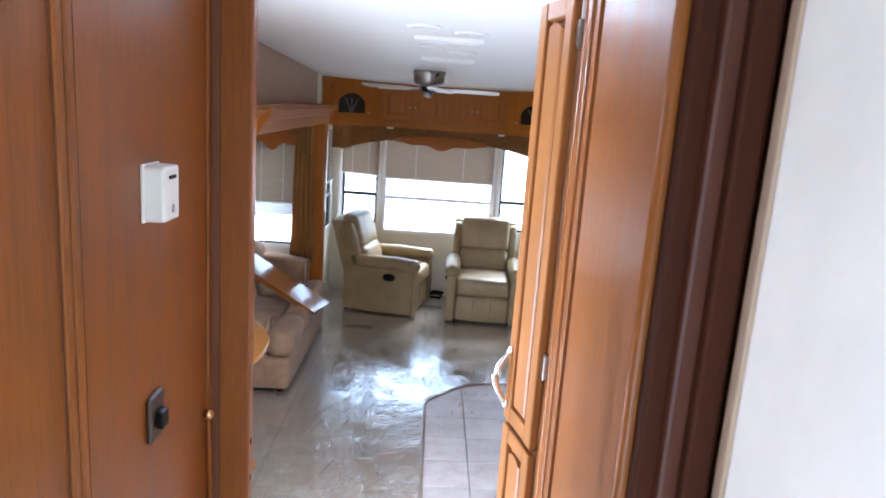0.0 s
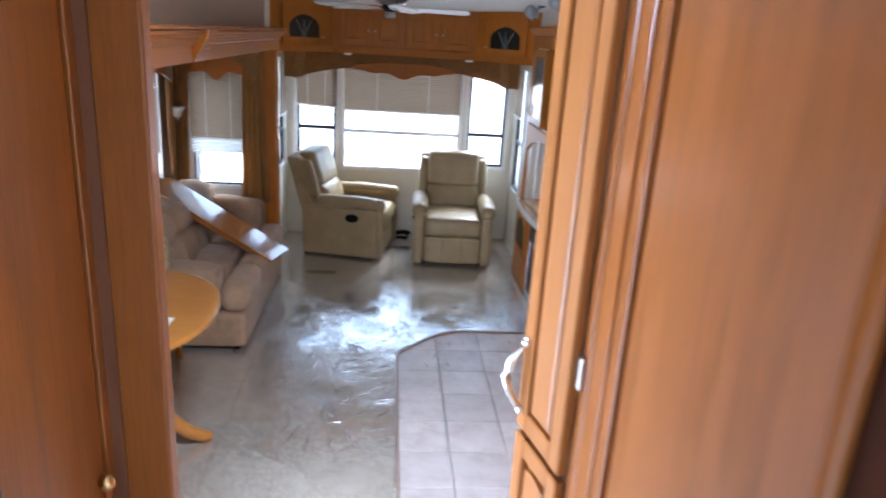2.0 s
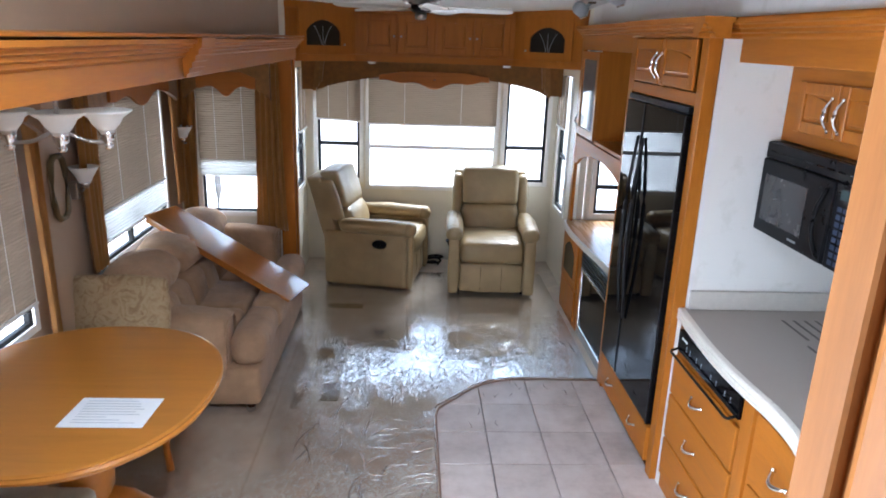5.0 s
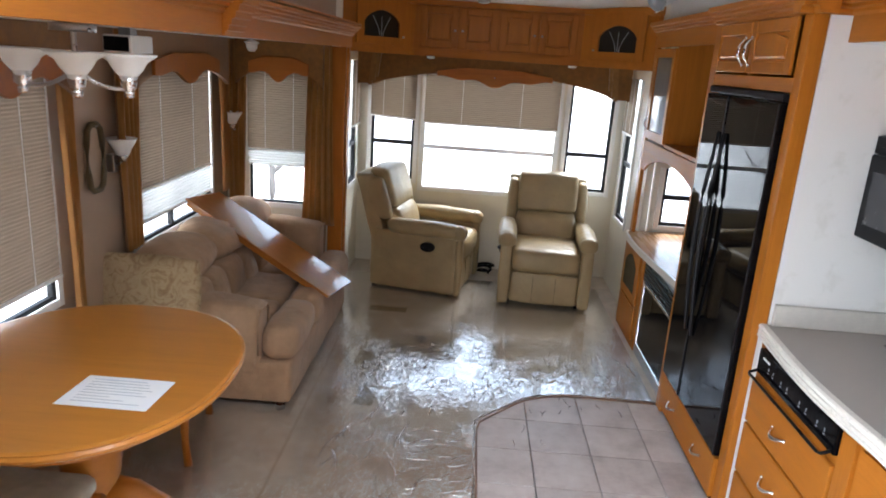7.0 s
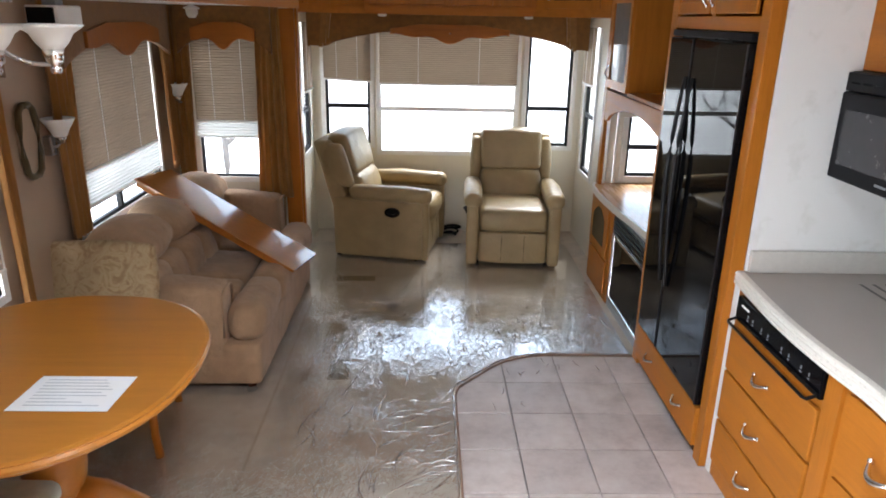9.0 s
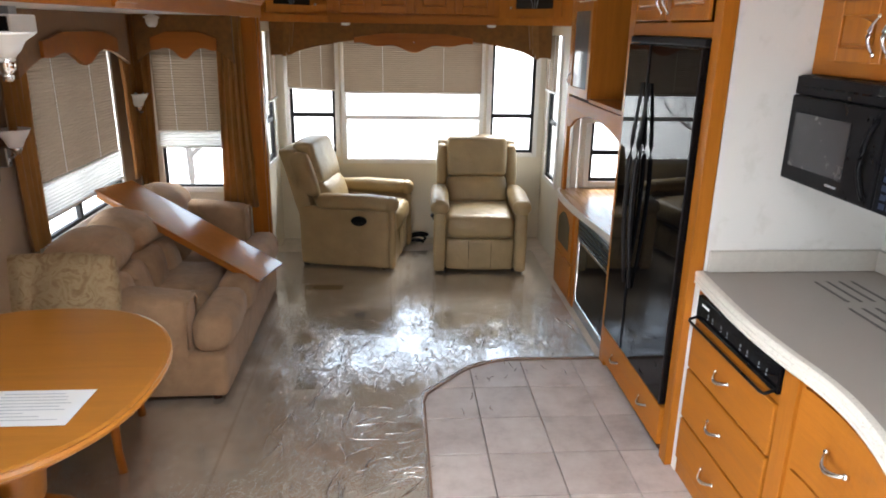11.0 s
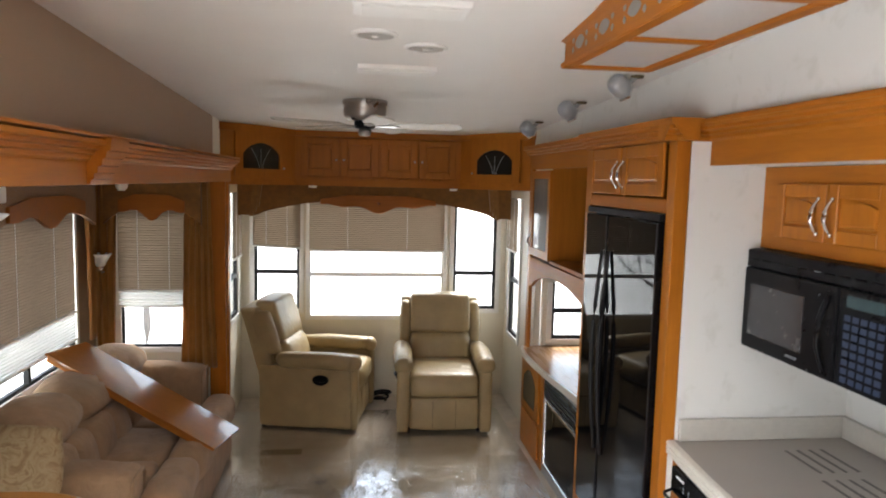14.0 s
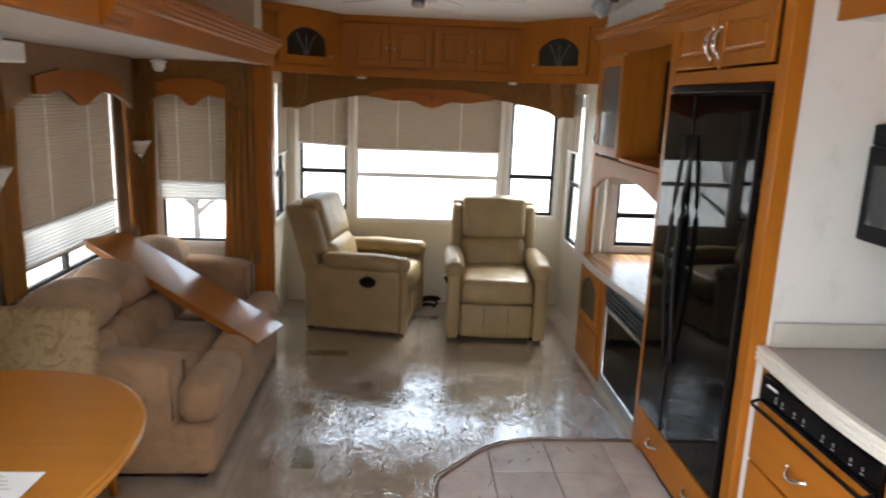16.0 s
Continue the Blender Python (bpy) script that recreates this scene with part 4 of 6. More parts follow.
chair = thing("dining_chair", (-1.60, 4.15, 0), "maple dining chair with a floral tapestry back", "chair")
bk = soft(-0.26, 0.26, -0.035, 0.035, -0.165, 0.165, 0.03, 0.012, n=10, wob=0.004)
bmesh.ops.transform(bk, matrix=pose(-1.605, 4.385, 0.655, -8, 0, -2), verts=bk.verts)
part("backrest", bk, m_floral, chair, "padded floral tapestry back", True)
part("seat", soft(-1.78, -1.28, 3.88, 4.34, 0.41, 0.49, 0.035, 0.02), m_floral, chair, "floral tapestry seat", True)
part("seat_rail", box(-1.77, -1.29, 3.89, 4.33, 0.35, 0.415, 0.005), m_wood_x, chair)
for x, y, dx, dy in ((-1.75, 3.92, -0.01, -0.02), (-1.25, 3.92, 0.03, -0.03), (-1.75, 4.34, -0.01, 0.02), (-1.31, 4.34, 0.01, 0.02)):
    part("leg", tube([(x, y, 0.42), (x + dx * 0.3, y + dy * 0.2, 0.25), (x + dx * 0.5, y + dy * 0.6, 0.1), (x + dx, y + dy, 0.0)], [0.026, 0.021, 0.018, 0.02], 8), m_wood, chair, "curved maple leg", True)
for x in (-1.80, -1.41):
    part("back_post", tube([(x, 4.35, 0.36), (x, 4.385, 0.55), (x, 4.41, 0.80)], 0.018, 8), m_wood, chair, smooth=True)

plank = thing("wooden_board", (-1.28, 5.35, 0.6), "loose varnished maple board lying across the sofa", "board")
a, b = Vector((-1.75, 5.49, 0.905)), Vector((-0.80, 5.275, 0.415))
u = (b - a).normalized()
w = Vector((0.06, 1.0, 0.0))
w = (w - u * w.dot(u)).normalized()
nrm = u.cross(w)
bm = box(0, (b - a).length, -0.195, 0.195, -0.009, 0.009, 0.003)
mat4 = Matrix((( u.x, w.x, nrm.x, a.x), (u.y, w.y, nrm.y, a.y), (u.z, w.z, nrm.z, a.z), (0, 0, 0, 1)))
bmesh.ops.transform(bm, matrix=mat4, verts=bm.verts)
part("panel", bm, m_plank, plank)
bm = box(0.02, (b - a).length - 0.05, -0.19, -0.165, -0.034, -0.010, 0.003)
bmesh.ops.transform(bm, matrix=mat4, verts=bm.verts)
part("cleat", bm, m_wood_x, plank, "narrow batten under the board")

# ---- dining table, paper, stool ----
TX, TY, TA, TB, TZ = -1.30, 3.265, 0.515, 0.57, 0.795


def oval(k, n, grow=0.0):
    t = math.tau * k / n
    c, s = math.cos(t), math.sin(t)
    e = 2 / 2.25
    return (TX + (TA + grow) * math.copysign(abs(c) ** e, c), TY + (TB + grow) * math.copysign(abs(s) ** e, s))


table = thing("dining_table", (TX, TY, 0), "oval honey maple pedestal dining table", "table")
bm = bmesh.new()
NT = 64
prof = [(-0.06, -0.038), (-0.012, -0.036), (-0.002, -0.028), (0.0, -0.018), (-0.006, -0.010), (-0.004, -0.004), (-0.016, 0.0)]
rings = []
for g, dz in prof:
    rings.append([bm.verts.new((*oval(k, NT, g), TZ + dz)) for k in range(NT)])
for p, q in zip(rings, rings[1:]):
    for k in range(NT):
        bm.faces.new((p[k], p[(k + 1) % NT], q[(k + 1) % NT], q[k]))
bm.faces.new(rings[0])
bm.faces.new(rings[-1])
part("tabletop", bm, m_table, table)
part("apron", prism([oval(k, 32, -0.11) for k in range(32)], "z", TZ - 0.105, TZ - 0.037), m_table, table)
part("pedestal", lathe([(0.0, 0.16), (0.075, 0.16), (0.085, 0.22), (0.06, 0.27), (0.095, 0.36), (0.105, 0.45), (0.075, 0.56), (0.06, 0.62), (0.11, 0.67), (0.12, 0.692), (0.0, 0.692)], 28, (TX, TY, 0)), m_table, table, "turned pedestal", True)
for k in range(4):
    a = math.radians(20 + 90 * k)
    d = Vector((math.cos(a), math.sin(a), 0))
    pts = [Vector((TX, TY, 0.30)) + d * 0.05, Vector((TX, TY, 0.27)) + d * 0.13, Vector((TX, TY, 0.18)) + d * 0.24, Vector((TX, TY, 0.08)) + d * 0.34, Vector((TX, TY, 0.035)) + d * 0.42, Vector((TX, TY, 0.03)) + d * 0.46]
    part("foot", tube(pts, [0.05, 0.048, 0.042, 0.036, 0.032, 0.022], 10), m_table, table, "curved claw foot", True)
sheet = thing("paper_sheet", (-1.09, 3.075, TZ), "printed white sheet of paper on the dining table", "paper")
pm = pose(-1.087, 3.077, TZ + 0.0015, 0, 0, 0)
bm = box(-0.142, 0.142, -0.098, 0.098, 0.0, 0.0012)
for v in bm.verts:
    v.co.x += 0.04 * v.co.y
bmesh.ops.transform(bm, matrix=pm, verts=bm.verts)
part("page", bm, m_paper, sheet)
random.seed(5)
for k in range(9):
    y = 0.075 - 0.018 * k
    wd = random.uniform(0.05, 0.11)
    bm = box(-0.11, -0.11 + 2 * wd, y - 0.002, y + 0.002, 0.0013, 0.0018)
    bmesh.ops.transform(bm, matrix=pm, verts=bm.verts)
    part("text_line", bm, m_ink, sheet)
stool = thing("dining_stool", (-1.42, 2.93, 0), "low maple stool with a sage upholstered seat under table", "stool")
part("seat", soft(-1.64, -1.20, 2.74, 3.12, 0.39, 0.47, 0.035, 0.02), m_stool, stool, smooth=True)
part("seat_rail", box(-1.63, -1.21, 2.75, 3.11, 0.33, 0.395, 0.005), m_wood_x, stool)
for x in (-1.605, -1.235):
    for y in (2.775, 3.085):
        part("leg", tube([(x, y, 0.335), (x, y, 0.18), (x, y, 0.0)], [0.024, 0.022, 0.016], 8), m_wood, stool, smooth=True)

# ---- lamps of the slide-out ----
chand = thing("pendant_light", (-1.2, 3.1, 1.80), "chrome pendant with three frosted bell shades", "lamp")
part("ceiling_plate", lathe([(0.0, 0.0), (0.06, 0.0), (0.06, 0.02), (0.0, 0.03)], 20, (-1.165, 3.12, 1.875)), m_nickel, chand, smooth=True)
part("stem", tube([(-1.165, 3.12, 1.88), (-1.165, 3.12, 1.77)], 0.008), m_nickel, chand)
for cx, cy in ((-1.31, 3.10), (-1.142, 3.08), (-1.04, 3.17)):
    part("arm", tube(arc((-1.165, 3.12, 1.775), (cx, cy, 1.725), (0, 0, -0.02)), 0.006), m_nickel, chand, smooth=True)
    part("holder", lathe([(0.0, 1.70), (0.012, 1.70), (0.016, 1.715), (0.010, 1.72), (0.022, 1.73), (0.026, 1.765), (0.0, 1.766)], 16, (cx, cy, 0)), m_chrome, chand, smooth=True)
    part("shade", lathe([(0.0, 1.762), (0.026, 1.762), (0.040, 1.778), (0.052, 1.800), (0.074, 1.815), (0.082, 1.822), (0.078, 1.824), (0.05, 1.808), (0.036, 1.785), (0.0, 1.77)], 24, (cx, cy, 0)), m_milk, chand, "frosted white bell shade", True)


def sconce(loc, wall, label):
    s = thing("wall_sconce", loc, label, "lamp", "wall sconces")
    x, y, z = loc
    wx, wy = wall
    part("backplate", box(x + wx - 0.02, x + wx + 0.02, y + wy - 0.02, y + wy + 0.02, z - 0.14, z - 0.05, 0.006), m_nickel, s)
    part("arm", tube([(x + wx, y + wy, z - 0.09), (x + wx * 0.4, y + wy * 0.4, z - 0.10), (x, y, z - 0.075)], 0.007), m_nickel, s, smooth=True)
    part("holder", lathe([(0.0, -0.085), (0.012, -0.085), (0.026, -0.06), (0.026, -0.045), (0.0, -0.044)], 14, (x, y, z)), m_chrome, s, smooth=True)
    part("shade", lathe([(0.0, -0.05), (0.03, -0.05), (0.04, -0.025), (0.055, 0.0), (0.072, 0.03), (0.068, 0.032), (0.05, 0.003), (0.03, -0.03), (0.0, -0.04)], 24, (x, y, z)), m_milk, s, "frosted white bell shade", True)


sconce((-1.735, 6.02, 1.375), (0.0, 0.10), "wall sconce with a frosted bell shade in the corner")
sconce((-1.74, 4.47, 1.36), (-0.055, 0.0), "wall sconce with a frosted bell shade between windows")
ring = []
for ky, kz in ((-0.4, 1), (0.4, 1), (0.8, 0.85), (1, 0.45), (1, -0.45), (0.8, -0.85), (0.4, -1), (-0.4, -1), (-0.8, -0.85), (-1, -0.45), (-1, 0.45), (-0.8, 0.85)):
    ring.append(Vector((-1.797, 4.325 + 0.068 * ky, 1.31 + 0.155 * kz)))
ovalp = thing("wall_plaque", (-1.8, 4.31, 1.315), "slim eight-sided bronze framed plaque on the wall", "plaque")
part("frame", tube(ring + [ring[0], ring[1]], 0.015, 8), m_vent, ovalp, smooth=True)
part("panel", prism([(p.y, p.z) for p in ring], "x", -1.815, -1.806), m_tan, ovalp)
spot = thing("ceiling_spot", (-1.545, 5.88, 1.87), "small white eyeball spot under the slide-out ceiling", "lamp")
part("ring", lathe([(0.0, 0.0), (0.045, 0.0), (0.05, 0.008), (0.0, 0.03)], 20, (-1.545, 5.88, 1.876)), m_white, spot, smooth=True)
part("eyeball", lathe([(0.0, -0.05), (0.02, -0.05), (0.035, -0.03), (0.038, 0.0), (0.0, 0.006)], 18, (-1.545, 5.88, 1.875)), m_white, spot, smooth=True)
part("lens", lathe([(0.0, -0.052), (0.017, -0.052), (0.017, -0.0495), (0.0, -0.049)], 14, (-1.545, 5.88, 1.875)), m_grey, spot)

speaker = thing("hanging_speaker", (-1.56, 4.23, 1.905), "small white box speaker under the slide-out ceiling", "speaker")
part("case", box(-1.625, -1.50, 4.13, 4.335, 1.80, 1.875, 0.008), m_white, speaker)
part("grille", box(-1.615, -1.51, 4.120, 4.131, 1.808, 1.867, 0.002), m_black, speaker, "black end grille")
part("bracket", box(-1.59, -1.535, 4.20, 4.26, 1.874, 1.906, 0.003), m_grey, speaker)
outlet = thing("wall_outlet", (-1.815, 4.15, 0.83), "white wall outlet beside the sofa", "outlet")
part("plate", box(SL, SL + 0.007, 4.115, 4.185, 0.775, 0.885, 0.003), m_white, outlet)
for z in (0.80, 0.84):
    part("socket", box(SL + 0.007, SL + 0.009, 4.138, 4.162, z, z + 0.024, 0.001), m_cream, outlet)

# ---- refrigerator and its cabinet ----
FX = 1.15
fcab = thing("refrigerator_cabinet", (1.5, 4.4, 0), "honey maple cabinet surround of the refrigerator", "cabinet")
part("stile", box(FX, FX + 0.058, 3.834, 3.905, 0.0, 2.17, 0.003), m_wood, fcab)
part("stile", box(FX, FX + 0.03, 4.79, 4.875, 0.0, 2.17, 0.003), m_wood, fcab)
part("rail", box(FX + 0.001, FX + 0.03, 3.905, 4.79, 1.828, 1.885, 0.003), m_wood_y, fcab)
part("rail", box(FX + 0.001, FX + 0.03, 3.905, 4.79, 2.112, 2.17, 0.003), m_wood_y, fcab)
part("divider", box(FX + 0.002, FX + 0.03, 4.33, 4.37, 1.885, 2.115), m_wood, fcab)
part("side_panel", box(FX + 0.03, SR, 4.855, 4.875, 0.0, 2.17), m_wood, fcab)
part("top", box(FX + 0.03, SR, 3.87, 4.855, 2.16, 2.17), m_wood_y, fcab)
for y0, y1, hy in ((3.915, 4.345, 4.315), (4.355, 4.785, 4.385)):
    d = raised_door(fcab, "door", "x", FX, y0, y1, 1.893, 2.108, -1, m_wood)
    pull(d, (FX - 0.022, hy, 1.925), (FX - 0.022, hy, 2.04), (-0.028, 0, 0))
dr = part("drawer_front", box(FX - 0.016, FX + 0.02, 3.91, 4.785, 0.055, 0.245, 0.006), m_wood_y, fcab)
for y in (4.12, 4.55):
    pull(dr, (FX - 0.018, y - 0.045, 0.16), (FX - 0.018, y + 0.045, 0.16), (-0.022, 0, -0.012))
part("kick", box(FX + 0.02, FX + 0.05, 3.91, 4.785, 0.0, 0.055), m_dark, fcab)
fridge = thing("refrigerator", (1.5, 4.35, 0.25), "black glossy two-door refrigerator with long black handles", "refrigerator")
part("body", box(FX + 0.032, 1.85, 3.91, 4.785, 0.252, 1.825, 0.003), m_black, fridge)
for y0, y1, hy in ((3.912, 4.465, 4.425), (4.475, 4.783, 4.515)):
    d = part("door", box(FX - 0.022, FX + 0.03, y0, y1, 0.258, 1.79, 0.008, 3), m_gloss, fridge, "glossy black door panel")
    part("handle", tube(arc((FX - 0.028, hy, 0.62), (FX - 0.028, hy, 1.62), (-0.032, 0, 0), 14), [0.007 + 0.004 * math.sin(math.pi * k / 14) for k in range(15)], 10), m_blackmetal, d, "long bowed black handle", True)
    part("edge_trim", box(FX - 0.026, FX - 0.018, *sorted((y0 + 0.004, y0 + 0.010)), 0.262, 1.786), m_blackmetal, d)
part("vent_grille", box(FX - 0.016, FX + 0.03, 3.914, 4.781, 1.795, 1.824, 0.003), m_black, fridge)

# patterned end panel that faces the kitchen
solid("wall_kitchen_return", box(FX + 0.060, SR, 3.836, 3.865, 0.0, 2.16), m_paperwall, "pale patterned panel beside the refrigerator", "wall")

# crown over the kitchen slide-out
crown = tagged(new("kitchen_crown"), "ridged maple crown along the kitchen slide-out", "trim", "", "structure")


def crown_run(y0, y1, x, label=""):
    prof = [(x + 0.06, 2.112), (x, 2.112), (x - 0.008, 2.121), (x - 0.008, 2.132), (x - 0.024, 2.138), (x - 0.024, 2.149), (x - 0.04, 2.155), (x - 0.04, 2.166), (x - 0.055, 2.172), (x - 0.055, 2.196), (x + 0.06, 2.196)]
    part("crown", prism(prof, "y", y0, y1), m_wood_y, crown, label)


KX = 1.286
cy = 3.833
prof = [(cy + 0.06, 2.112), (cy, 2.112), (cy - 0.008, 2.121), (cy - 0.008, 2.132), (cy - 0.024, 2.138), (cy - 0.024, 2.149), (cy - 0.04, 2.155), (cy - 0.04, 2.166), (cy - 0.055, 2.172), (cy - 0.055, 2.1955), (cy + 0.06, 2.1955)]
part("crown_return", prism(prof, "x", FX - 0.053, KX - 0.002), m_wood_x, crown, "crown turning the corner")
crown_run(3.775, 4.88, FX)
crown_run(4.88, 6.30, FX + 0.05)
crown_run(2.40, 3.834, KX)
part("fascia", box(KX + 0.002, KX + 0.025, 2.40, 3.834, 2.02, 2.118, 0.002), m_wood_y, crown, "plain fascia board")
part("soffit", box(KX + 0.025, 1.60, 2.40, 3.834, 2.022, 2.035), m_ceiling, crown, "pale soffit board")
part("shelf", box(FX + 0.07, SR, 2.40, 6.25, 2.175, 2.188), m_wood_y, crown)

# ---- upper cabinet and microwave ----
UX = 1.52
ucab = thing("wall_cabinet", (1.7, 3.45, 1.72), "honey maple wall cabinet with chrome pulls over microwave", "cabinet")
part("body", box(UX, SR - 0.002, 2.75, 3.833, 1.705, 2.02, 0.002), m_wood_y, ucab)
for y0, y1, hy in ((3.445, 3.725, 3.475), (3.155, 3.435, 3.405), (2.86, 3.14, 2.89)):
    d = raised_door(ucab, "door", "x", UX, y0, y1, 1.757, 1.957, -1, m_wood)
    pull(d, (UX - 0.022, hy, 1.785), (UX - 0.022, hy, 1.905), (-0.028, 0, 0))
mw = thing("microwave", (1.7, 3.45, 1.30), "black over-range microwave with blue-grey keypad", "microwave")
MX = 1.47
part("body", box(MX, SR - 0.002, 3.04, 3.815, 1.312, 1.703, 0.006), m_black, mw)
part("vent_strip", box(MX - 0.012, MX, 3.042, 3.813, 1.635, 1.70, 0.004), m_black, mw)
for k in range(10):
    y = 3.10 + k * 0.07
    part("vent_slot", box(MX - 0.0135, MX - 0.0115, y, y + 0.05, 1.662, 1.668), m_gloss, mw)
d = part("door", box(MX - 0.022, MX - 0.001, 3.28, 3.81, 1.318, 1.632, 0.008), m_black, mw, "black door with dark window")
part("window", box(MX - 0.0245, MX - 0.0215, 3.44, 3.765, 1.375, 1.572, 0.001), plain("grey_screen_glass", (0.035, 0.035, 0.038), 0.25), d, "grey mesh window")
part("logo_bar", box(MX - 0.0245, MX - 0.0215, 3.46, 3.52, 1.345, 1.353), m_grey, d)
part("handle", tube(arc((MX - 0.024, 3.315, 1.345), (MX - 0.024, 3.315, 1.60), (-0.035, 0, 0), 10), 0.009, 8), m_black, d, smooth=True)
pan = part("control_panel", box(MX - 0.018, MX - 0.001, 3.045, 3.275, 1.318, 1.632, 0.005), m_black, mw)
part("display", box(MX - 0.0195, MX - 0.0175, 3.08, 3.24, 1.575, 1.612), m_teal, pan, "dark display")
for i in range(5):
    for j in range(8):
        y, z = 3.075 + i * 0.036, 1.335 + j * 0.028
        part("key", box(MX - 0.0195, MX - 0.0175, y, y + 0.026, z, z + 0.018), m_blue, pan)

# ---- counter with drawer units ----
FRONT = [(1.175, 3.834), (1.158, 3.65), (1.142, 3.45), (1.138, 3.28), (1.145, 3.10), (1.158, 2.94), (1.152, 2.80), (1.125, 2.66), (1.085, 2.53), (1.05, 2.402)]


def smooth_line(pts, n=4):
    out = []
    for i in range(len(pts) - 1):
        p0, p1, p2, p3 = pts[max(i - 1, 0)], pts[i], pts[i + 1], pts[min(i + 2, len(pts) - 1)]
        for k in range(n):
            t = k / n
            out.append(tuple(0.5 * (2 * b + (c - a) * t + (2 * a - 5 * b + 4 * c - d) * t * t + (3 * b - a - 3 * c + d) * t ** 3) for a, b, c, d in zip(p0, p1, p2, p3)))
    return out + [pts[-1]]


LINE = smooth_line(FRONT)
ctop = thing("countertop", (1.5, 3.1, 0.88), "taupe solid-surface countertop with ridged ivory curved edge", "countertop")
part("slab", prism([(x + 0.02, y) for x, y in LINE] + [(SR - 0.002, 2.402), (SR - 0.002, 3.833)], "z", 0.885, 0.92), m_counter, ctop)
bm = bmesh.new()
prof = [(0.03, 0.868), (0.004, 0.868), (0.0, 0.873), (0.0, 0.881), (0.005, 0.884), (0.005, 0.887), (0.0, 0.890), (0.0, 0.899), (0.005, 0.902), (0.005, 0.905), (0.0, 0.908), (0.0, 0.917), (0.006, 0.9225), (0.03, 0.9225)]
rows = [[bm.verts.new((x + d, y, z)) for d, z in prof] for x, y in LINE]
for p, q in zip(rows, rows[1:]):
    for k in range(len(prof)):
        bm.faces.new((p[k], p[(k + 1) % len(prof)], q[(k + 1) % len(prof)], q[k]))
bm.faces.new(rows[0])
bm.faces.new(rows[-1])
part("edge_band", bm, m_edge, ctop, "ridged ivory edge band")
part("backsplash", box(1.22, SR - 0.025, 3.812, 3.834, 0.921, 1.01, 0.004), m_splash, ctop)
part("backsplash", box(SR - 0.025, SR - 0.002, 2.402, 3.834, 0.921, 1.01, 0.004), m_splash, ctop)
for y0, y1, xc in ((3.49, 3.70, 1.595), (3.22, 3.43, 1.56)):
    for k in range(4):
        part("slot", box(xc + 0.05 * k, xc + 0.012 + 0.05 * k, y0, y1, 0.9205, 0.9215), m_burner, ctop, "dark burner slot")

base = thing("base_cabinet", (1.5, 3.45, 0), "honey maple drawer unit under the counter", "cabinet")
BX = 1.185
part("body", box(BX, SR - 0.004, 3.115, 3.83, 0.0, 0.867), m_wood, base)
part("stile", box(BX - 0.014, BX + 0.02, 3.045, 3.125, 0.0, 0.866, 0.002), m_wood, base)
part("stile", box(BX - 0.006, BX, 3.79, 3.83, 0.0, 0.866, 0.002), m_paperwall, base)
for z0, z1 in ((0.09, 0.285), (0.295, 0.515), (0.525, 0.715)):
    d = part("drawer_front", box(BX - 0.02, BX - 0.001, 3.135, 3.775, z0, z1, 0.006), m_wood_y, base)
    z = (z0 + z1) / 2 + 0.005
    pull(d, (BX - 0.022, 3.43, z), (BX - 0.022, 3.53, z), (-0.026, 0, -0.014))
strip = part("control_strip", box(BX - 0.026, BX - 0.001, 3.13, 3.745, 0.755, 0.855, 0.004), m_gloss, base, "black cooktop control strip")
for y in (3.20, 3.25, 3.33, 3.38, 3.48, 3.53, 3.60, 3.64):
    part("dial_mark", box(BX - 0.028, BX - 0.0255, y - 0.005, y + 0.005, 0.79, 0.793), m_grey, strip)
    part("dial_mark", box(BX - 0.028, BX - 0.0255, y - 0.0015, y + 0.0015, 0.80, 0.812), m_grey, strip)
part("logo_bar", box(BX - 0.028, BX - 0.025, 3.64, 3.70, 0.825, 0.833), m_white, strip)
part("towel_bar", tube([(BX - 0.02, 3.735, 0.765), (BX - 0.055, 3.735, 0.752), (BX - 0.06, 3.72, 0.75), (BX - 0.06, 3.16, 0.75), (BX - 0.055, 3.145, 0.752), (BX - 0.02, 3.145, 0.765)], 0.006), m_black, base, "thin black rail", True)

curved = thing("base_cabinet", (1.4, 2.75, 0), "bow-fronted honey maple drawer unit", "cabinet")
bow = [(x + 0.035, y) for x, y in LINE if 2.40 <= y <= 3.07]
part("body", prism(bow + [(SR - 0.004, 2.403), (SR - 0.004, bow[0][1])], "z", 0.0, 0.866), m_wood, curved)
for z0, z1 in ((0.09, 0.31), (0.32, 0.56), (0.57, 0.845)):
    d = part("drawer_front", prism([(x - 0.014, y) for x, y in bow if 2.45 < y < 3.05] + [(x + 0.004, y) for x, y in reversed([q for q in bow if 2.45 < q[1] < 3.05])], "z", z0, z1), m_wood_y, curved, "bowed drawer front")
    z = (z0 + z1) / 2 + 0.02
    pull(d, (1.165, 2.86, z), (1.148, 2.745, z), (-0.03, 0, -0.016), r=0.006)

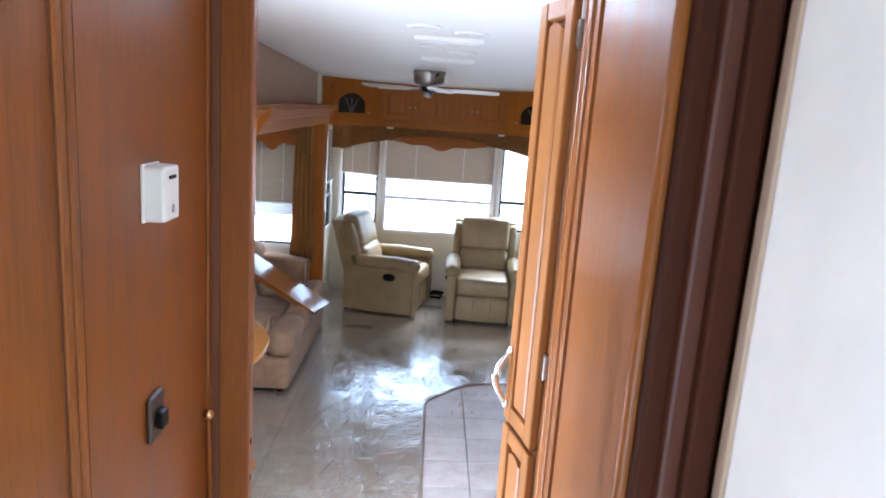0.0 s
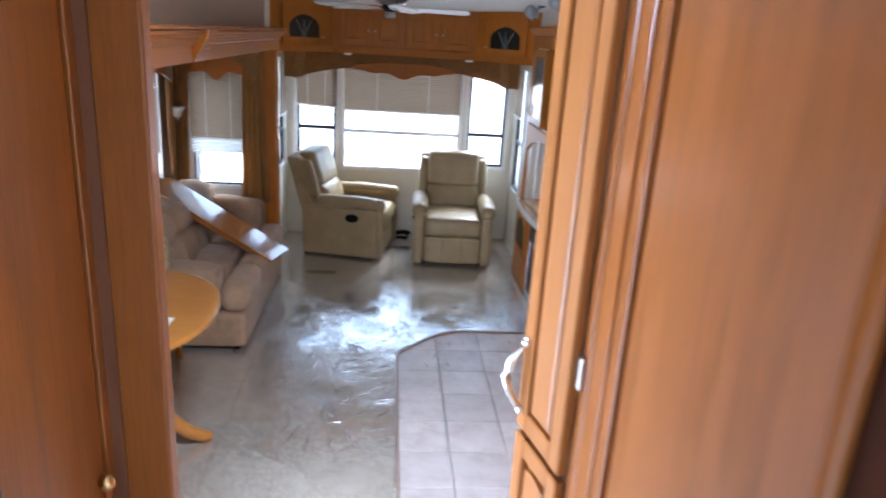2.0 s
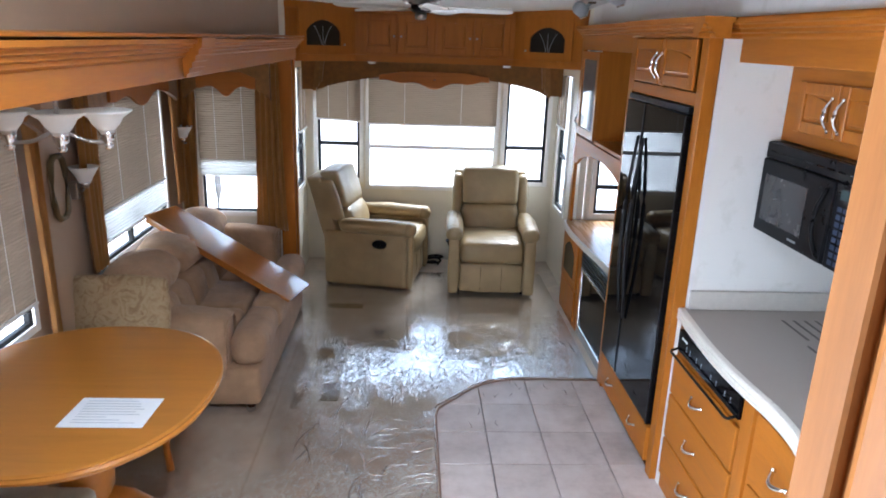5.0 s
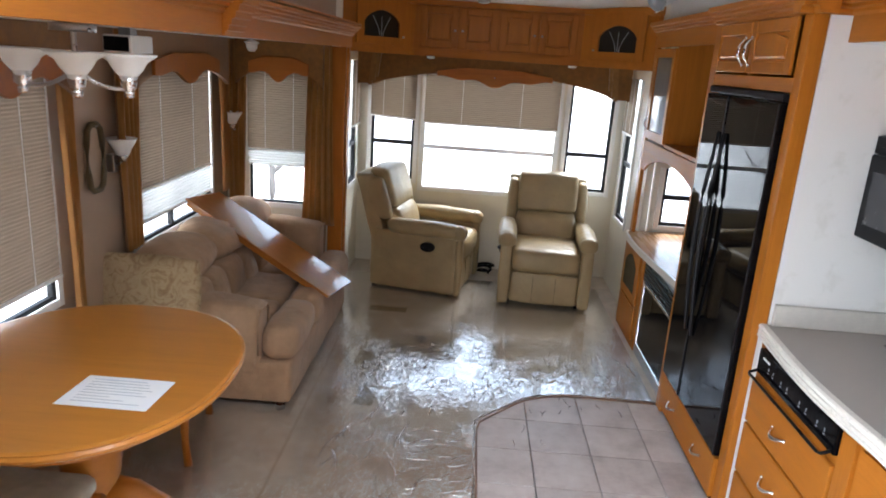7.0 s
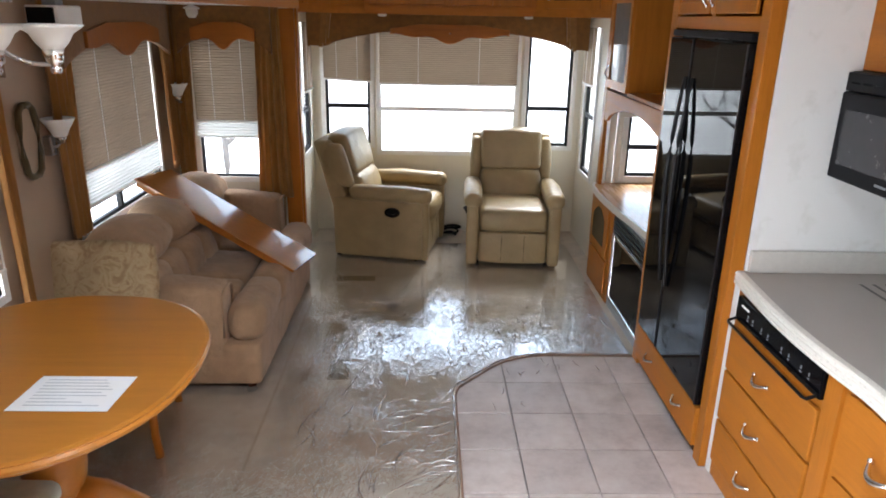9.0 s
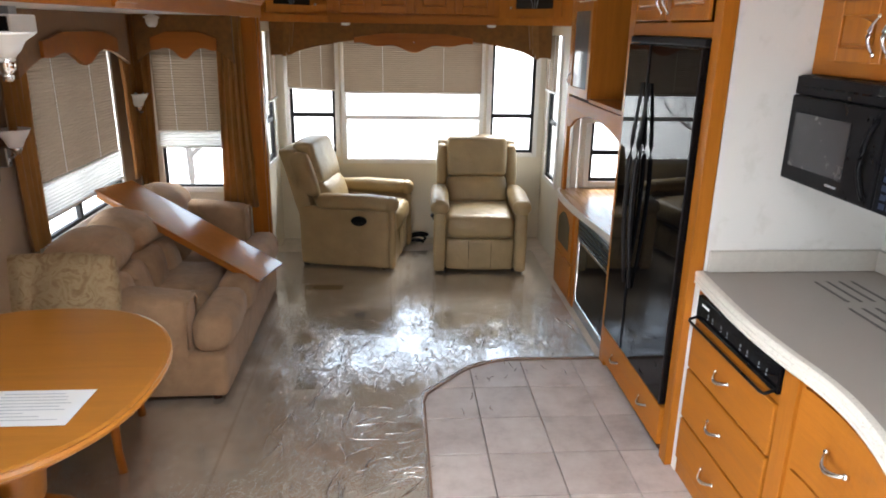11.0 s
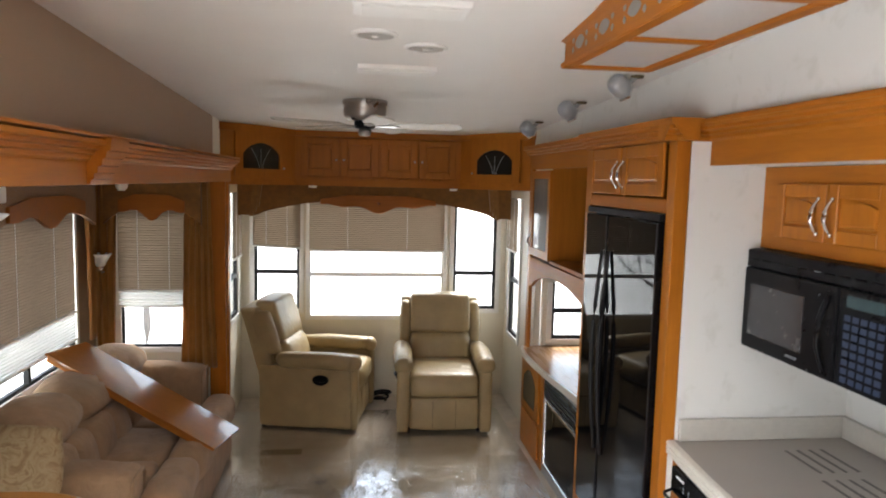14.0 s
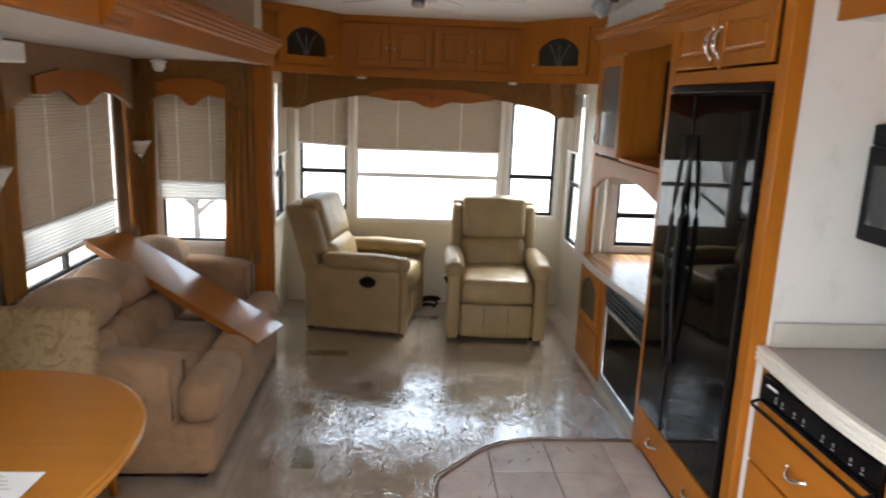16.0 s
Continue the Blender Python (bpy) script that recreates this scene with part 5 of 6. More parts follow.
# ---- desk corner beyond the refrigerator ----
DX = 1.175
desk = thing("writing_desk", (1.5, 5.5, 0.68), "maple laminate desk top with rounded pale edge", "desk")
dl = smooth_line([(DX + 0.0, 6.24), (DX - 0.03, 6.15), (DX - 0.045, 5.9), (DX - 0.035, 5.55), (DX - 0.005, 5.2), (DX + 0.02, 4.88)])
part("slab", prism([(x + 0.012, y) for x, y in dl] + [(SR - 0.002, 4.88), (SR - 0.002, 6.245)], "z", 0.685, 0.72), m_desk, desk)
part("edge_band", prism(dl + [(x + 0.016, y) for x, y in reversed(dl)], "z", 0.682, 0.7225), m_edge, desk, "pale rounded edge band")
dcab = thing("desk_cabinet", (1.5, 5.9, 0), "honey maple cabinet with a small glazed door", "cabinet")
part("body", box(DX + 0.005, SR - 0.004, 5.66, 6.24, 0.0, 0.683, 0.002), m_wood, dcab)
gd = part("glazed_door", box(DX - 0.012, DX + 0.004, 5.72, 6.19, 0.30, 0.665, 0.004), m_wood, dcab, "maple door with a small dark pane")
pts = [(5.80, 0.36), (6.11, 0.36)] + [(6.11 - 0.31 * k / 10, 0.54 + 0.07 * math.sin(math.pi * k / 10)) for k in range(11)]
part("pane", prism(pts, "x", DX - 0.0145, DX - 0.0115), m_darkglass, gd, "dark glass pane")
part("lower_panel", box(DX - 0.010, DX + 0.004, 5.72, 6.19, 0.05, 0.28, 0.006), m_wood, dcab)
fire = thing("electric_fireplace", (1.5, 5.25, 0), "black electric fireplace with a chrome frame", "fireplace")
part("surround", box(DX + 0.012, DX + 0.03, 4.882, 5.655, 0.0, 0.683), m_grey, fire, "grey metal surround")
part("body", box(DX + 0.03, 1.6, 4.885, 5.65, 0.02, 0.67), m_black, fire)
part("header", box(DX - 0.004, DX + 0.012, 4.885, 5.60, 0.53, 0.665, 0.004), m_teal, fire, "dark teal header panel")
for k in range(4):
    part("louvre", box(DX - 0.009, DX - 0.003, 4.90, 5.58, 0.55 + k * 0.028, 0.562 + k * 0.028), m_black, fire)
part("glass", box(DX + 0.0, DX + 0.010, 4.905, 5.555, 0.10, 0.505), m_gloss, fire, "black fireplace glass")
for y0, y1, z0, z1 in ((4.885, 4.905, 0.08, 0.525), (5.555, 5.575, 0.08, 0.525), (4.905, 5.555, 0.08, 0.10), (4.905, 5.555, 0.505, 0.525)):
    part("frame", box(DX - 0.006, DX + 0.011, y0, y1, z0, z1, 0.004), m_chrome, fire, "chrome frame bar")

hutch = thing("hutch_cabinet", (1.5, 6.0, 1.40), "maple hutch with etched glass door and arched valance", "cabinet")
HX = 1.205
part("side", box(HX, HX + 0.30, 5.70, 5.72, 1.40, 2.13), m_wood, hutch, "maple side panel")
part("back", box(HX + 0.28, HX + 0.30, 5.72, 6.245, 1.40, 2.13), m_wood, hutch)
part("bottom", box(HX, HX + 0.30, 5.70, 6.245, 1.385, 1.40), m_wood_y, hutch)
part("top_rail", box(HX - 0.018, HX, 4.88, 6.245, 2.03, 2.132, 0.003), m_wood_y, hutch)
bm = bmesh.new()
for y0, y1, z0, z1 in ((5.70, 5.75, 1.42, 2.02), (6.13, 6.18, 1.42, 2.02), (5.75, 6.13, 1.42, 1.475), (5.75, 6.13, 1.965, 2.02)):
    add_box(bm, HX - 0.02, HX - 0.001, y0, y1, z0, z1)
gd = part("glazed_door", bm, m_wood, hutch, "maple door with grey etched glass")
part("pane", box(HX - 0.012, HX - 0.006, 5.75, 6.13, 1.475, 1.965), plain("grey_etched_glass", (0.16, 0.17, 0.17), 0.08), gd, "grey etched glass")
pull(gd, (HX - 0.023, 6.155, 1.48), (HX - 0.023, 6.155, 1.56), (-0.02, 0, 0))
pts = [(6.245, 1.40), (5.0, 1.40), (5.0, 1.30)] + [(5.0 + (6.12 - 5.0) * k / 16, 1.19 + 0.13 * math.sin(math.pi * (0.10 + 0.90 * k / 16)) ** 0.6) for k in range(17)] + [(6.245, 1.19)]
part("arched_valance", prism(pts, "x", HX - 0.012, HX + 0.008, bev=0.003), m_wood_y, hutch, "arched maple valance")
part("stile", box(HX - 0.014, HX + 0.012, 6.18, 6.248, 0.722, 2.03, 0.003), m_wood, hutch)
part("shelf", box(HX, HX + 0.32, 4.88, 5.698, 1.40, 1.425, 0.003), m_wood_y, hutch)
tv = thing("television", (1.45, 5.2, 1.43), "flat black television in the hutch recess", "television")
part("screen", box(1.42, 1.445, 4.90, 5.66, 1.46, 1.99, 0.005), m_gloss, tv)
part("casing", box(1.445, 1.50, 4.95, 5.60, 1.50, 1.95, 0.01), m_black, tv)
part("stand", box(1.40, 1.52, 5.10, 5.45, 1.425, 1.46, 0.004), m_black, tv)

# ---- ceiling fan, vents, light box, spots ----
fan = thing("ceiling_fan", (-0.03, 5.30, ceil_z(5.3)), "brushed nickel ceiling fan with white blades", "fan")
FZ = ceil_z(5.30)
part("housing", lathe([(0.0, 0.003), (0.128, 0.003), (0.128, -0.02), (0.118, -0.028), (0.122, -0.05), (0.118, -0.085), (0.095, -0.11), (0.0, -0.115)], 32, (-0.03, 5.30, FZ)), m_nickel, fan, smooth=True)
part("hub", lathe([(0.0, -0.112), (0.06, -0.112), (0.062, -0.145), (0.05, -0.155), (0.0, -0.16)], 24, (-0.03, 5.30, FZ)), m_black, fan, smooth=True)
part("cap", lathe([(0.0, -0.158), (0.034, -0.158), (0.036, -0.185), (0.028, -0.195), (0.0, -0.198)], 20, (-0.03, 5.30, FZ)), m_nickel, fan, smooth=True)
for k in range(5):
    a = math.radians(-8 + 72 * k)
    m = pose(-0.03, 5.30, FZ - 0.135, 0, 0, math.degrees(a)) @ pose(0, 0, 0, -11, 0, 0)
    bm = bmesh.new()
    prism([(0.14, -0.035), (0.20, -0.052), (0.50, -0.062), (0.545, -0.045), (0.555, 0.0), (0.545, 0.045), (0.50, 0.062), (0.20, 0.052), (0.14, 0.035)], "z", -0.004, 0.004, bm=bm)
    bmesh.ops.transform(bm, matrix=m, verts=bm.verts)
    bl = part("blade", bm, m_blade, fan, "pale paddle blade")
    bm = prism([(0.04, -0.012), (0.16, -0.028), (0.20, -0.01), (0.20, 0.01), (0.16, 0.028), (0.04, 0.012)], "z", -0.009, -0.0045)
    bmesh.ops.transform(bm, matrix=m, verts=bm.verts)
    part("bracket", bm, m_nickel, bl)


def ceiling_vent(x, y, r):
    z = ceil_z(y)
    v = thing("ceiling_vent", (x, y, z), "round white ceiling air vent with slats", "vent", "ceiling vents")
    part("ring", lathe([(r, 0.004), (r, -0.003), (r * 0.94, -0.008), (r * 0.84, -0.009), (r * 0.82, 0.004)], 28, (x, y, z)), m_white, v, smooth=True)
    part("recess", lathe([(0.0, -0.0055), (r * 0.83, -0.0035), (r * 0.83, -0.001), (0.0, -0.001)], 24, (x, y, z)), m_cut, v)
    for k in range(-4, 5):
        u = k * r * 0.17
        h = math.sqrt(max(0.001, (r * 0.80) ** 2 - u * u))
        bm = box(-h, h, -0.0035, 0.0035, -0.0007, 0.0007)
        bmesh.ops.transform(bm, matrix=pose(x, y, z - 0.0065, 0, 0, 38) @ pose(0, u, 0, 38, 0, 0), verts=bm.verts)
        part("slat", bm, m_white, v)
    part("damper", lathe([(0.0, -0.010), (r * 0.16, -0.010), (r * 0.16, -0.004), (0.0, -0.004)], 14, (x, y, z)), m_white, v)


for x, y in ((-0.03, 3.03), (0.19, 3.16), (-0.015, 3.77), (0.18, 3.93)):
    ceiling_vent(x, y, 0.083)
for x0, x1, y0, y1, lab in ((-0.09, 0.26, 3.33, 3.50, "white rectangular air return grille on the ceiling"), (-0.075, 0.265, 4.27, 4.42, "white rectangular ceiling light lens")):
    z = ceil_z((y0 + y1) / 2)
    g = thing("ceiling_panel", ((x0 + x1) / 2, (y0 + y1) / 2, z), lab, "panel")
    part("frame", box(x0, x1, y0, y1, z - 0.016, z + 0.008, 0.006), m_white, g)
    part("lens", box(x0 + 0.025, x1 - 0.025, y0 + 0.02, y1 - 0.02, z - 0.022, z - 0.0165, 0.002), m_milk, g, "pale ribbed lens")

LX0, LX1, LY0, LY1 = 0.657, 0.970, 2.712, 3.723
lz0 = 2.361
lbox = thing("ceiling_light_box", (0.81, 3.18, 2.45), "maple ceiling light box with pierced cutouts and lenses", "lamp")
for n, b in (("side_board", (LX0, LX0 + 0.012, LY0, LY1)), ("side_board", (LX1 - 0.012, LX1, LY0, LY1)), ("end_board", (LX0 + 0.012, LX1 - 0.012, LY0, LY0 + 0.012)), ("end_board", (LX0 + 0.012, LX1 - 0.012, LY1 - 0.012, LY1))):
    part(n, box(*b, lz0, 2.46, 0.001), m_wood_y if n == "side_board" else m_wood_x, lbox)


def ring_prism(x0, x1, y0, y1, z0, z1, w):
    bm = bmesh.new()
    for b in ((x0, x1, y0, y0 + w), (x0, x1, y1 - w, y1), (x0, x0 + w, y0 + w, y1 - w), (x1 - w, x1, y0 + w, y1 - w)):
        add_box(bm, *b, z0, z1)
    bmesh.ops.bevel(bm, geom=bm.edges[:], offset=0.004, segments=2, affect="EDGES")
    return bm


part("bottom_frame", ring_prism(LX0 - 0.012, LX1 + 0.012, LY0 - 0.012, LY1 + 0.012, lz0 - 0.016, lz0 + 0.004, 0.045), m_wood_y, lbox)
part("crossbar", box(LX0 + 0.03, LX1 - 0.03, 3.198, 3.238, lz0 - 0.014, lz0 + 0.003, 0.003), m_wood_x, lbox)
for y0, y1 in ((LY0 + 0.033, 3.198), (3.238, LY1 - 0.033)):
    part("lens", box(LX0 + 0.033, LX1 - 0.033, y0, y1, lz0 - 0.006, lz0 - 0.002), m_diffuser, lbox, "grey prismatic lens")
bm = bmesh.new()
lvl = [(0.0, 2.43), (0.012, 2.44), (0.022, 2.455), (0.03, 2.462), (0.034, 2.485)]
rows = []
for d, z in lvl:
    rows.append([bm.verts.new(p) for p in ((LX0 - d, LY0 - d, z), (LX1 + d, LY0 - d, z), (LX1 + d, LY1 + d, z - (0.03 if d > 0.03 else 0.0)), (LX0 - d, LY1 + d, z - (0.03 if d > 0.03 else 0.0)))])
for p, q in zip(rows, rows[1:]):
    for k in range(4):
        bm.faces.new((p[k], p[(k + 1) % 4], q[(k + 1) % 4], q[k]))
bm.faces.new(rows[-1])
part("crown", bm, m_wood_y, lbox, "flared crown moulding")


def lens_shape(cu, cv, ru, rv, n=14):
    pts = []
    for k in range(n):
        t = math.tau * k / n
        pts.append((cu + ru * math.cos(t), cv + rv * math.sin(t) * (1 - 0.35 * abs(math.cos(t)))))
    return pts


for k in range(4):
    yc = 2.875 + k * 0.228
    part("cutout", prism(lens_shape(yc, 2.408, 0.045, 0.024), "x", LX0 - 0.0015, LX0 + 0.002), m_cut, lbox, "pale pierced cutout")
    for s in (-1, 1):
        for v in (-1, 1):
            part("cutout", prism(lens_shape(yc + s * 0.068, 2.408 + v * 0.017, 0.011, 0.011, 8), "x", LX0 - 0.0015, LX0 + 0.002), m_cut, lbox)
xc = (LX0 + LX1) / 2
part("cutout", prism(lens_shape(xc, 2.408, 0.05, 0.025), "y", LY0 - 0.0015, LY0 + 0.002), m_cut, lbox, "pale pierced cutout")
for s in (-1, 1):
    for u, v, r in ((0.066, 0.022, 0.012), (0.066, -0.022, 0.012), (0.094, 0.0, 0.016)):
        part("cutout", prism(lens_shape(xc + s * u, 2.408 + v, r, r, 8), "y", LY0 - 0.0015, LY0 + 0.002), m_cut, lbox)


def wall_spot(y):
    """A short drum on a wall bracket with a flat silver face turned down to the room."""
    z, x = ceil_z(y) - 0.05, 1.07
    s = thing("spot_lamp", (x, y, z), "grey drum spot with a silver face below the ceiling", "lamp", "ceiling spots")
    m = pose(x, y, z, 0, -58, 24)
    bm = lathe([(0.0, -0.045), (0.034, -0.045), (0.042, -0.036), (0.046, -0.010), (0.046, 0.022), (0.036, 0.042), (0.018, 0.050), (0.0, 0.051)], 24)
    bmesh.ops.transform(bm, matrix=m, verts=bm.verts)
    part("body", bm, m_grey, s, smooth=True)
    bm = box(-0.036, 0.036, -0.030, 0.030, -0.058, -0.043, 0.005)
    bmesh.ops.transform(bm, matrix=m @ pose(0, 0, 0, 0, 0, 20), verts=bm.verts)
    part("face", bm, m_chrome, s, "square silver face")
    part("bracket", tube([(x + 0.03, y, z + 0.012), (x + 0.055, y, z + 0.026), (x + 0.075, y, z + 0.046)], 0.012), m_grey, s)
    part("ceiling_plate", lathe([(0.0, 0.036), (0.026, 0.037), (0.03, 0.048), (0.0, 0.052)], 18, (x + 0.08, y, z)), m_vent, s, "dark round ceiling plate", True)


for y in (4.26, 5.02, 5.90):
    wall_spot(y)

# unseen shaft added to narrow the roof fill; its lid shuts out the sky
x0, x1, y0, y1 = FILL_SHAFT
hz = ceil_z(1.95)
shaft = thing("fill_shaft", (0.0, 1.95, hz), "added white framed shaft shaping the fill light above steps", "skylight")
part("frame", ring_prism(x0 - 0.05, x1 + 0.05, y0 - 0.05, y1 + 0.05, hz - 0.035, hz - 0.017, 0.052), m_white, shaft)
for b in ((x0 - 0.02, x0, y0 - 0.02, y1 + 0.02), (x1, x1 + 0.02, y0 - 0.02, y1 + 0.02), (x0, x1, y0 - 0.02, y0), (x0, x1, y1, y1 + 0.02)):
    part("well_side", box(*b, hz - 0.016, 2.78), m_white, shaft)
part("shaft_lid", box(x0 - 0.03, x1 + 0.03, y0 - 0.03, y1 + 0.03, 2.781, 2.80, 0.004), m_milk, shaft, "milky lid closing the added shaft")

# ---- hallway ----
hx = -0.352
closet = tagged(new("hall_panel"), "cherry-toned closet wall of the hallway", "wall", "", "structure")
part("panel", box(hx - 0.02, hx, 0.562, 1.000, 0.54, 2.60), m_hall, closet)
part("panel", box(hx - 0.02, hx, -0.10, 0.547, 0.54, 2.62), m_hall, closet)
part("panel", box(hx - 0.02, hx, -0.28, -0.115, 0.54, 2.64), m_hall, closet)
part("panel", box(hx - 0.02, hx, -1.25, -1.04, 0.54, 2.64), m_hall, closet)
# the gap under this header is made up for the hall fill
part("header", box(hx - 0.02, hx, -1.04, -0.28, 2.32, 2.64), m_hall, closet)
for y in (0.5545, -0.1075):
    part("groove", box(hx - 0.022, hx - 0.008, y - 0.0075, y + 0.0075, 0.54, 2.62), m_groove, closet)
    for dy in (-0.034, -0.012):
        part("bead", box(hx - 0.001, hx + 0.006, y + dy - 0.008, y + dy + 0.008, 0.54, 2.60, 0.003), m_hall, closet)
        # no groove is cut here: its shade is a dark strip on the panel
        part("joint", box(hx - 0.001, hx + 0.001, y + dy - 0.012, y + dy - 0.008, 0.54, 2.60), m_groove, closet, "flat dark strip drawn as a groove's shade")
part("groove", box(hx - 0.022, hx - 0.006, 1.0, 1.012, 0.54, 2.60), m_groove, closet)
part("end_bead", box(hx - 0.02, hx + 0.002, 1.012, 1.036, 0.54, 2.59, 0.003), m_hall, closet)
jamb = tagged(new("hall_jamb"), "cherry-toned door jamb at the top of the steps", "jamb", "", "structure")
part("post", box(-0.352, -0.279, 1.036, 1.066, 0.0, 2.60, 0.004), m_hall, jamb)
part("stop", box(-0.353, -0.336, 1.030, 1.037, 0.54, 2.60), m_groove, jamb)
for z in (1.36, 1.44):
    part("screw", box(-0.280, -0.2775, 1.045, 1.055, z, z + 0.01, 0.002), m_black, jamb)
latch = thing("door_catch", (-0.34, 0.985, 1.53), "small brass ball catch on the closet edge", "catch")
bm = bmesh.new()
bmesh.ops.create_uvsphere(bm, u_segments=12, v_segments=8, radius=0.011, matrix=Matrix.Translation((-0.342, 0.985, 1.53)))
part("ball", bm, m_brass, latch, smooth=True)
part("wire", tube([(-0.343, 0.986, 1.525), (-0.344, 0.995, 1.44), (-0.345, 1.003, 1.36), (-0.347, 1.01, 1.25)], 0.0035, 6), m_hall, latch, smooth=True)
det = thing("wall_detector", (-0.34, 0.735, 1.99), "white plastic detector box on the closet wall", "detector")
part("case", box(hx, -0.318, 0.727, 0.783, 1.942, 2.021, 0.005), m_white, det)
part("back_rim", box(hx, -0.347, 0.725, 0.785, 1.940, 2.023, 0.002), m_white, det)
part("slot", box(-0.319, -0.3165, 0.742, 0.766, 2.003, 2.008), m_black, det)
part("button", box(-0.319, -0.3160, 0.752, 0.758, 1.954, 1.966, 0.001), m_grey, det)
sw = thing("light_switch", (-0.345, 0.72, 1.66), "dark bronze rocker switch on the closet wall", "switch")
part("plate", box(hx, -0.343, 0.728, 0.778, 1.600, 1.674, 0.004), plain("dark_bronze", (0.035, 0.022, 0.016), 0.35), sw)
part("rocker", box(-0.343, -0.331, 0.741, 0.765, 1.620, 1.648, 0.003), m_black, sw)

pan_x = 0.338
hallr = tagged(new("hall_panel"), "cherry-toned wall panel on the hallway side", "wall", "", "structure")
part("panel", box(pan_x, pan_x + 0.02, 0.645, 1.062, 0.0, 2.60, 0.002), m_hall, hallr)
part("groove", box(pan_x + 0.008, pan_x + 0.022, 1.062, 1.076, 0.0, 2.60), m_groove, hallr)
part("corner_bead", tube([(pan_x + 0.004, 0.64, 0.54), (pan_x + 0.004, 0.64, 2.60)], 0.012, 8), m_hall, hallr, smooth=True)
for i, (x, y, mat) in enumerate(((0.362, 0.618, m_dark), (0.388, 0.598, m_hall), (0.412, 0.580, m_dark))):
    part("dark_moulding", box(x - 0.016, x + 0.02, y - 0.012, y + 0.03, 0.54, 2.60, 0.006), m_dark if i != 1 else wood("brown_stained_wood", (0.07, 0.022, 0.010), "z", 0.5, 0.1), hallr, "dark stained door casing")
pantry = thing("pantry_cabinet", (0.6, 1.33, 0), "tall honey maple pantry cabinet, doors slightly ajar", "cabinet")
part("body", box(0.352, 1.268, 1.078, 1.46, 0.0, 2.535), m_pantry, pantry)
part("stile", box(0.334, 0.352, 1.078, 1.19, 0.0, 2.53, 0.002), m_hall, pantry)
part("bead", tube([(0.334, 1.12, 0.0), (0.334, 1.12, 2.53)], 0.006, 8), m_hall, pantry, smooth=True)
part("groove", box(0.343, 0.353, 1.19, 1.214, 0.0, 2.53), m_groove, pantry, "dark joint")
part("bead", tube([(0.340, 1.202, 0.0), (0.340, 1.202, 2.53)], 0.006, 8), m_hall, pantry, smooth=True)
part("stile", box(0.336, 0.352, 1.214, 1.245, 0.0, 2.53, 0.002), m_hall, pantry)
part("stile", box(0.336, 0.352, 1.425, 1.46, 0.0, 2.53, 0.002), m_pantry, pantry)
d1 = raised_door(pantry, "tall_door", "x", 0.336, 1.245, 1.43, 1.36, 2.37, -1, m_pantry, thick=0.022)
d2 = raised_door(pantry, "lower_door", "x", 0.336, 1.245, 1.43, 0.42, 1.345, -1, m_pantry, thick=0.022)
for z in (1.57, 2.29):
    part("hinge", box(0.326, 0.337, 1.222, 1.243, z - 0.03, z + 0.03, 0.003), m_nickel, pantry, "exposed nickel hinge")
pull(d1, (0.310, 1.41, 1.40), (0.310, 1.41, 1.545), (-0.03, 0.012, 0), r=0.006)
# both doors stand a little ajar on their hinges
pin = Vector((0.336, 1.245, 0.0)) - pantry.location
for d in (d1, d2):
    d.matrix_basis = Matrix.Translation(pin) @ Matrix.Rotation(radians(13), 4, "Z") @ Matrix.Translation(-pin)

shower = thing("bathroom_door", (0.45, 0.2, 0.54), "white bathroom door standing beside the hallway", "door")
part("slab", box(0.436, 0.47, -0.14, 0.556, 0.55, 2.50, 0.004), plain("white_lacquer", (0.85, 0.81, 0.73), 0.4, vary=0.06, scale=6), shower)
part("edge_strip", box(0.430, 0.436, 0.535, 0.558, 0.55, 2.50, 0.002), m_tan, shower)
wall_x("wall_hall_right", 0.47, 0.50, -1.25, 0.60, 0.54, 2.62, m_cream, "cream bathroom partition wall")

# ---- floor film, registers ----
def inside_tile(x, y):
    if y > 4.885 or x < 0.10:
        return False
    for (xa, ya), (xb, yb) in zip(EDGE[1:], EDGE[2:]):
        if (xb - xa) * (y - ya) - (yb - ya) * (x - xa) > 0:
            return False
    return True


film = thing("plastic_film", (0, 5, 0.004), "clear creased plastic film spread over the carpet", "film")
bm = bmesh.new()
NX, NY = 220, 380
X0, X1, Y0, Y1 = -1.74, 1.14, 1.75, 6.95
grid = {}
for i in range(NX + 1):
    for j in range(NY + 1):
        x, y = X0 + (X1 - X0) * i / NX, Y0 + (Y1 - Y0) * j / NY
        r1 = 1 - abs(noise.noise((x * 6.5 + y * 0.6, y * 2.2 - x * 0.8, 1.7)))
        r2 = 1 - abs(noise.noise((x * 5 - y * 5, y * 8 + x * 6, 5.1)))
        grid[i, j] = (x, y, 0.004 + 0.0010 * max(0, r1 - 0.95) / 0.05 + 0.0005 * max(0, r2 - 0.95) / 0.05)
verts = {}
for i in range(NX):
    for j in range(NY):
        q = [(i, j), (i + 1, j), (i + 1, j + 1), (i, j + 1)]
        if any(inside_tile(grid[k][0], grid[k][1]) for k in q):
            continue
        for k in q:
            if k not in verts:
                verts[k] = bm.verts.new(grid[k])
        bm.faces.new([verts[k] for k in q])
sheet_ob = part("sheet", bm, m_film, film, smooth=True)
sheet_ob.visible_shadow = False
random.seed(21)


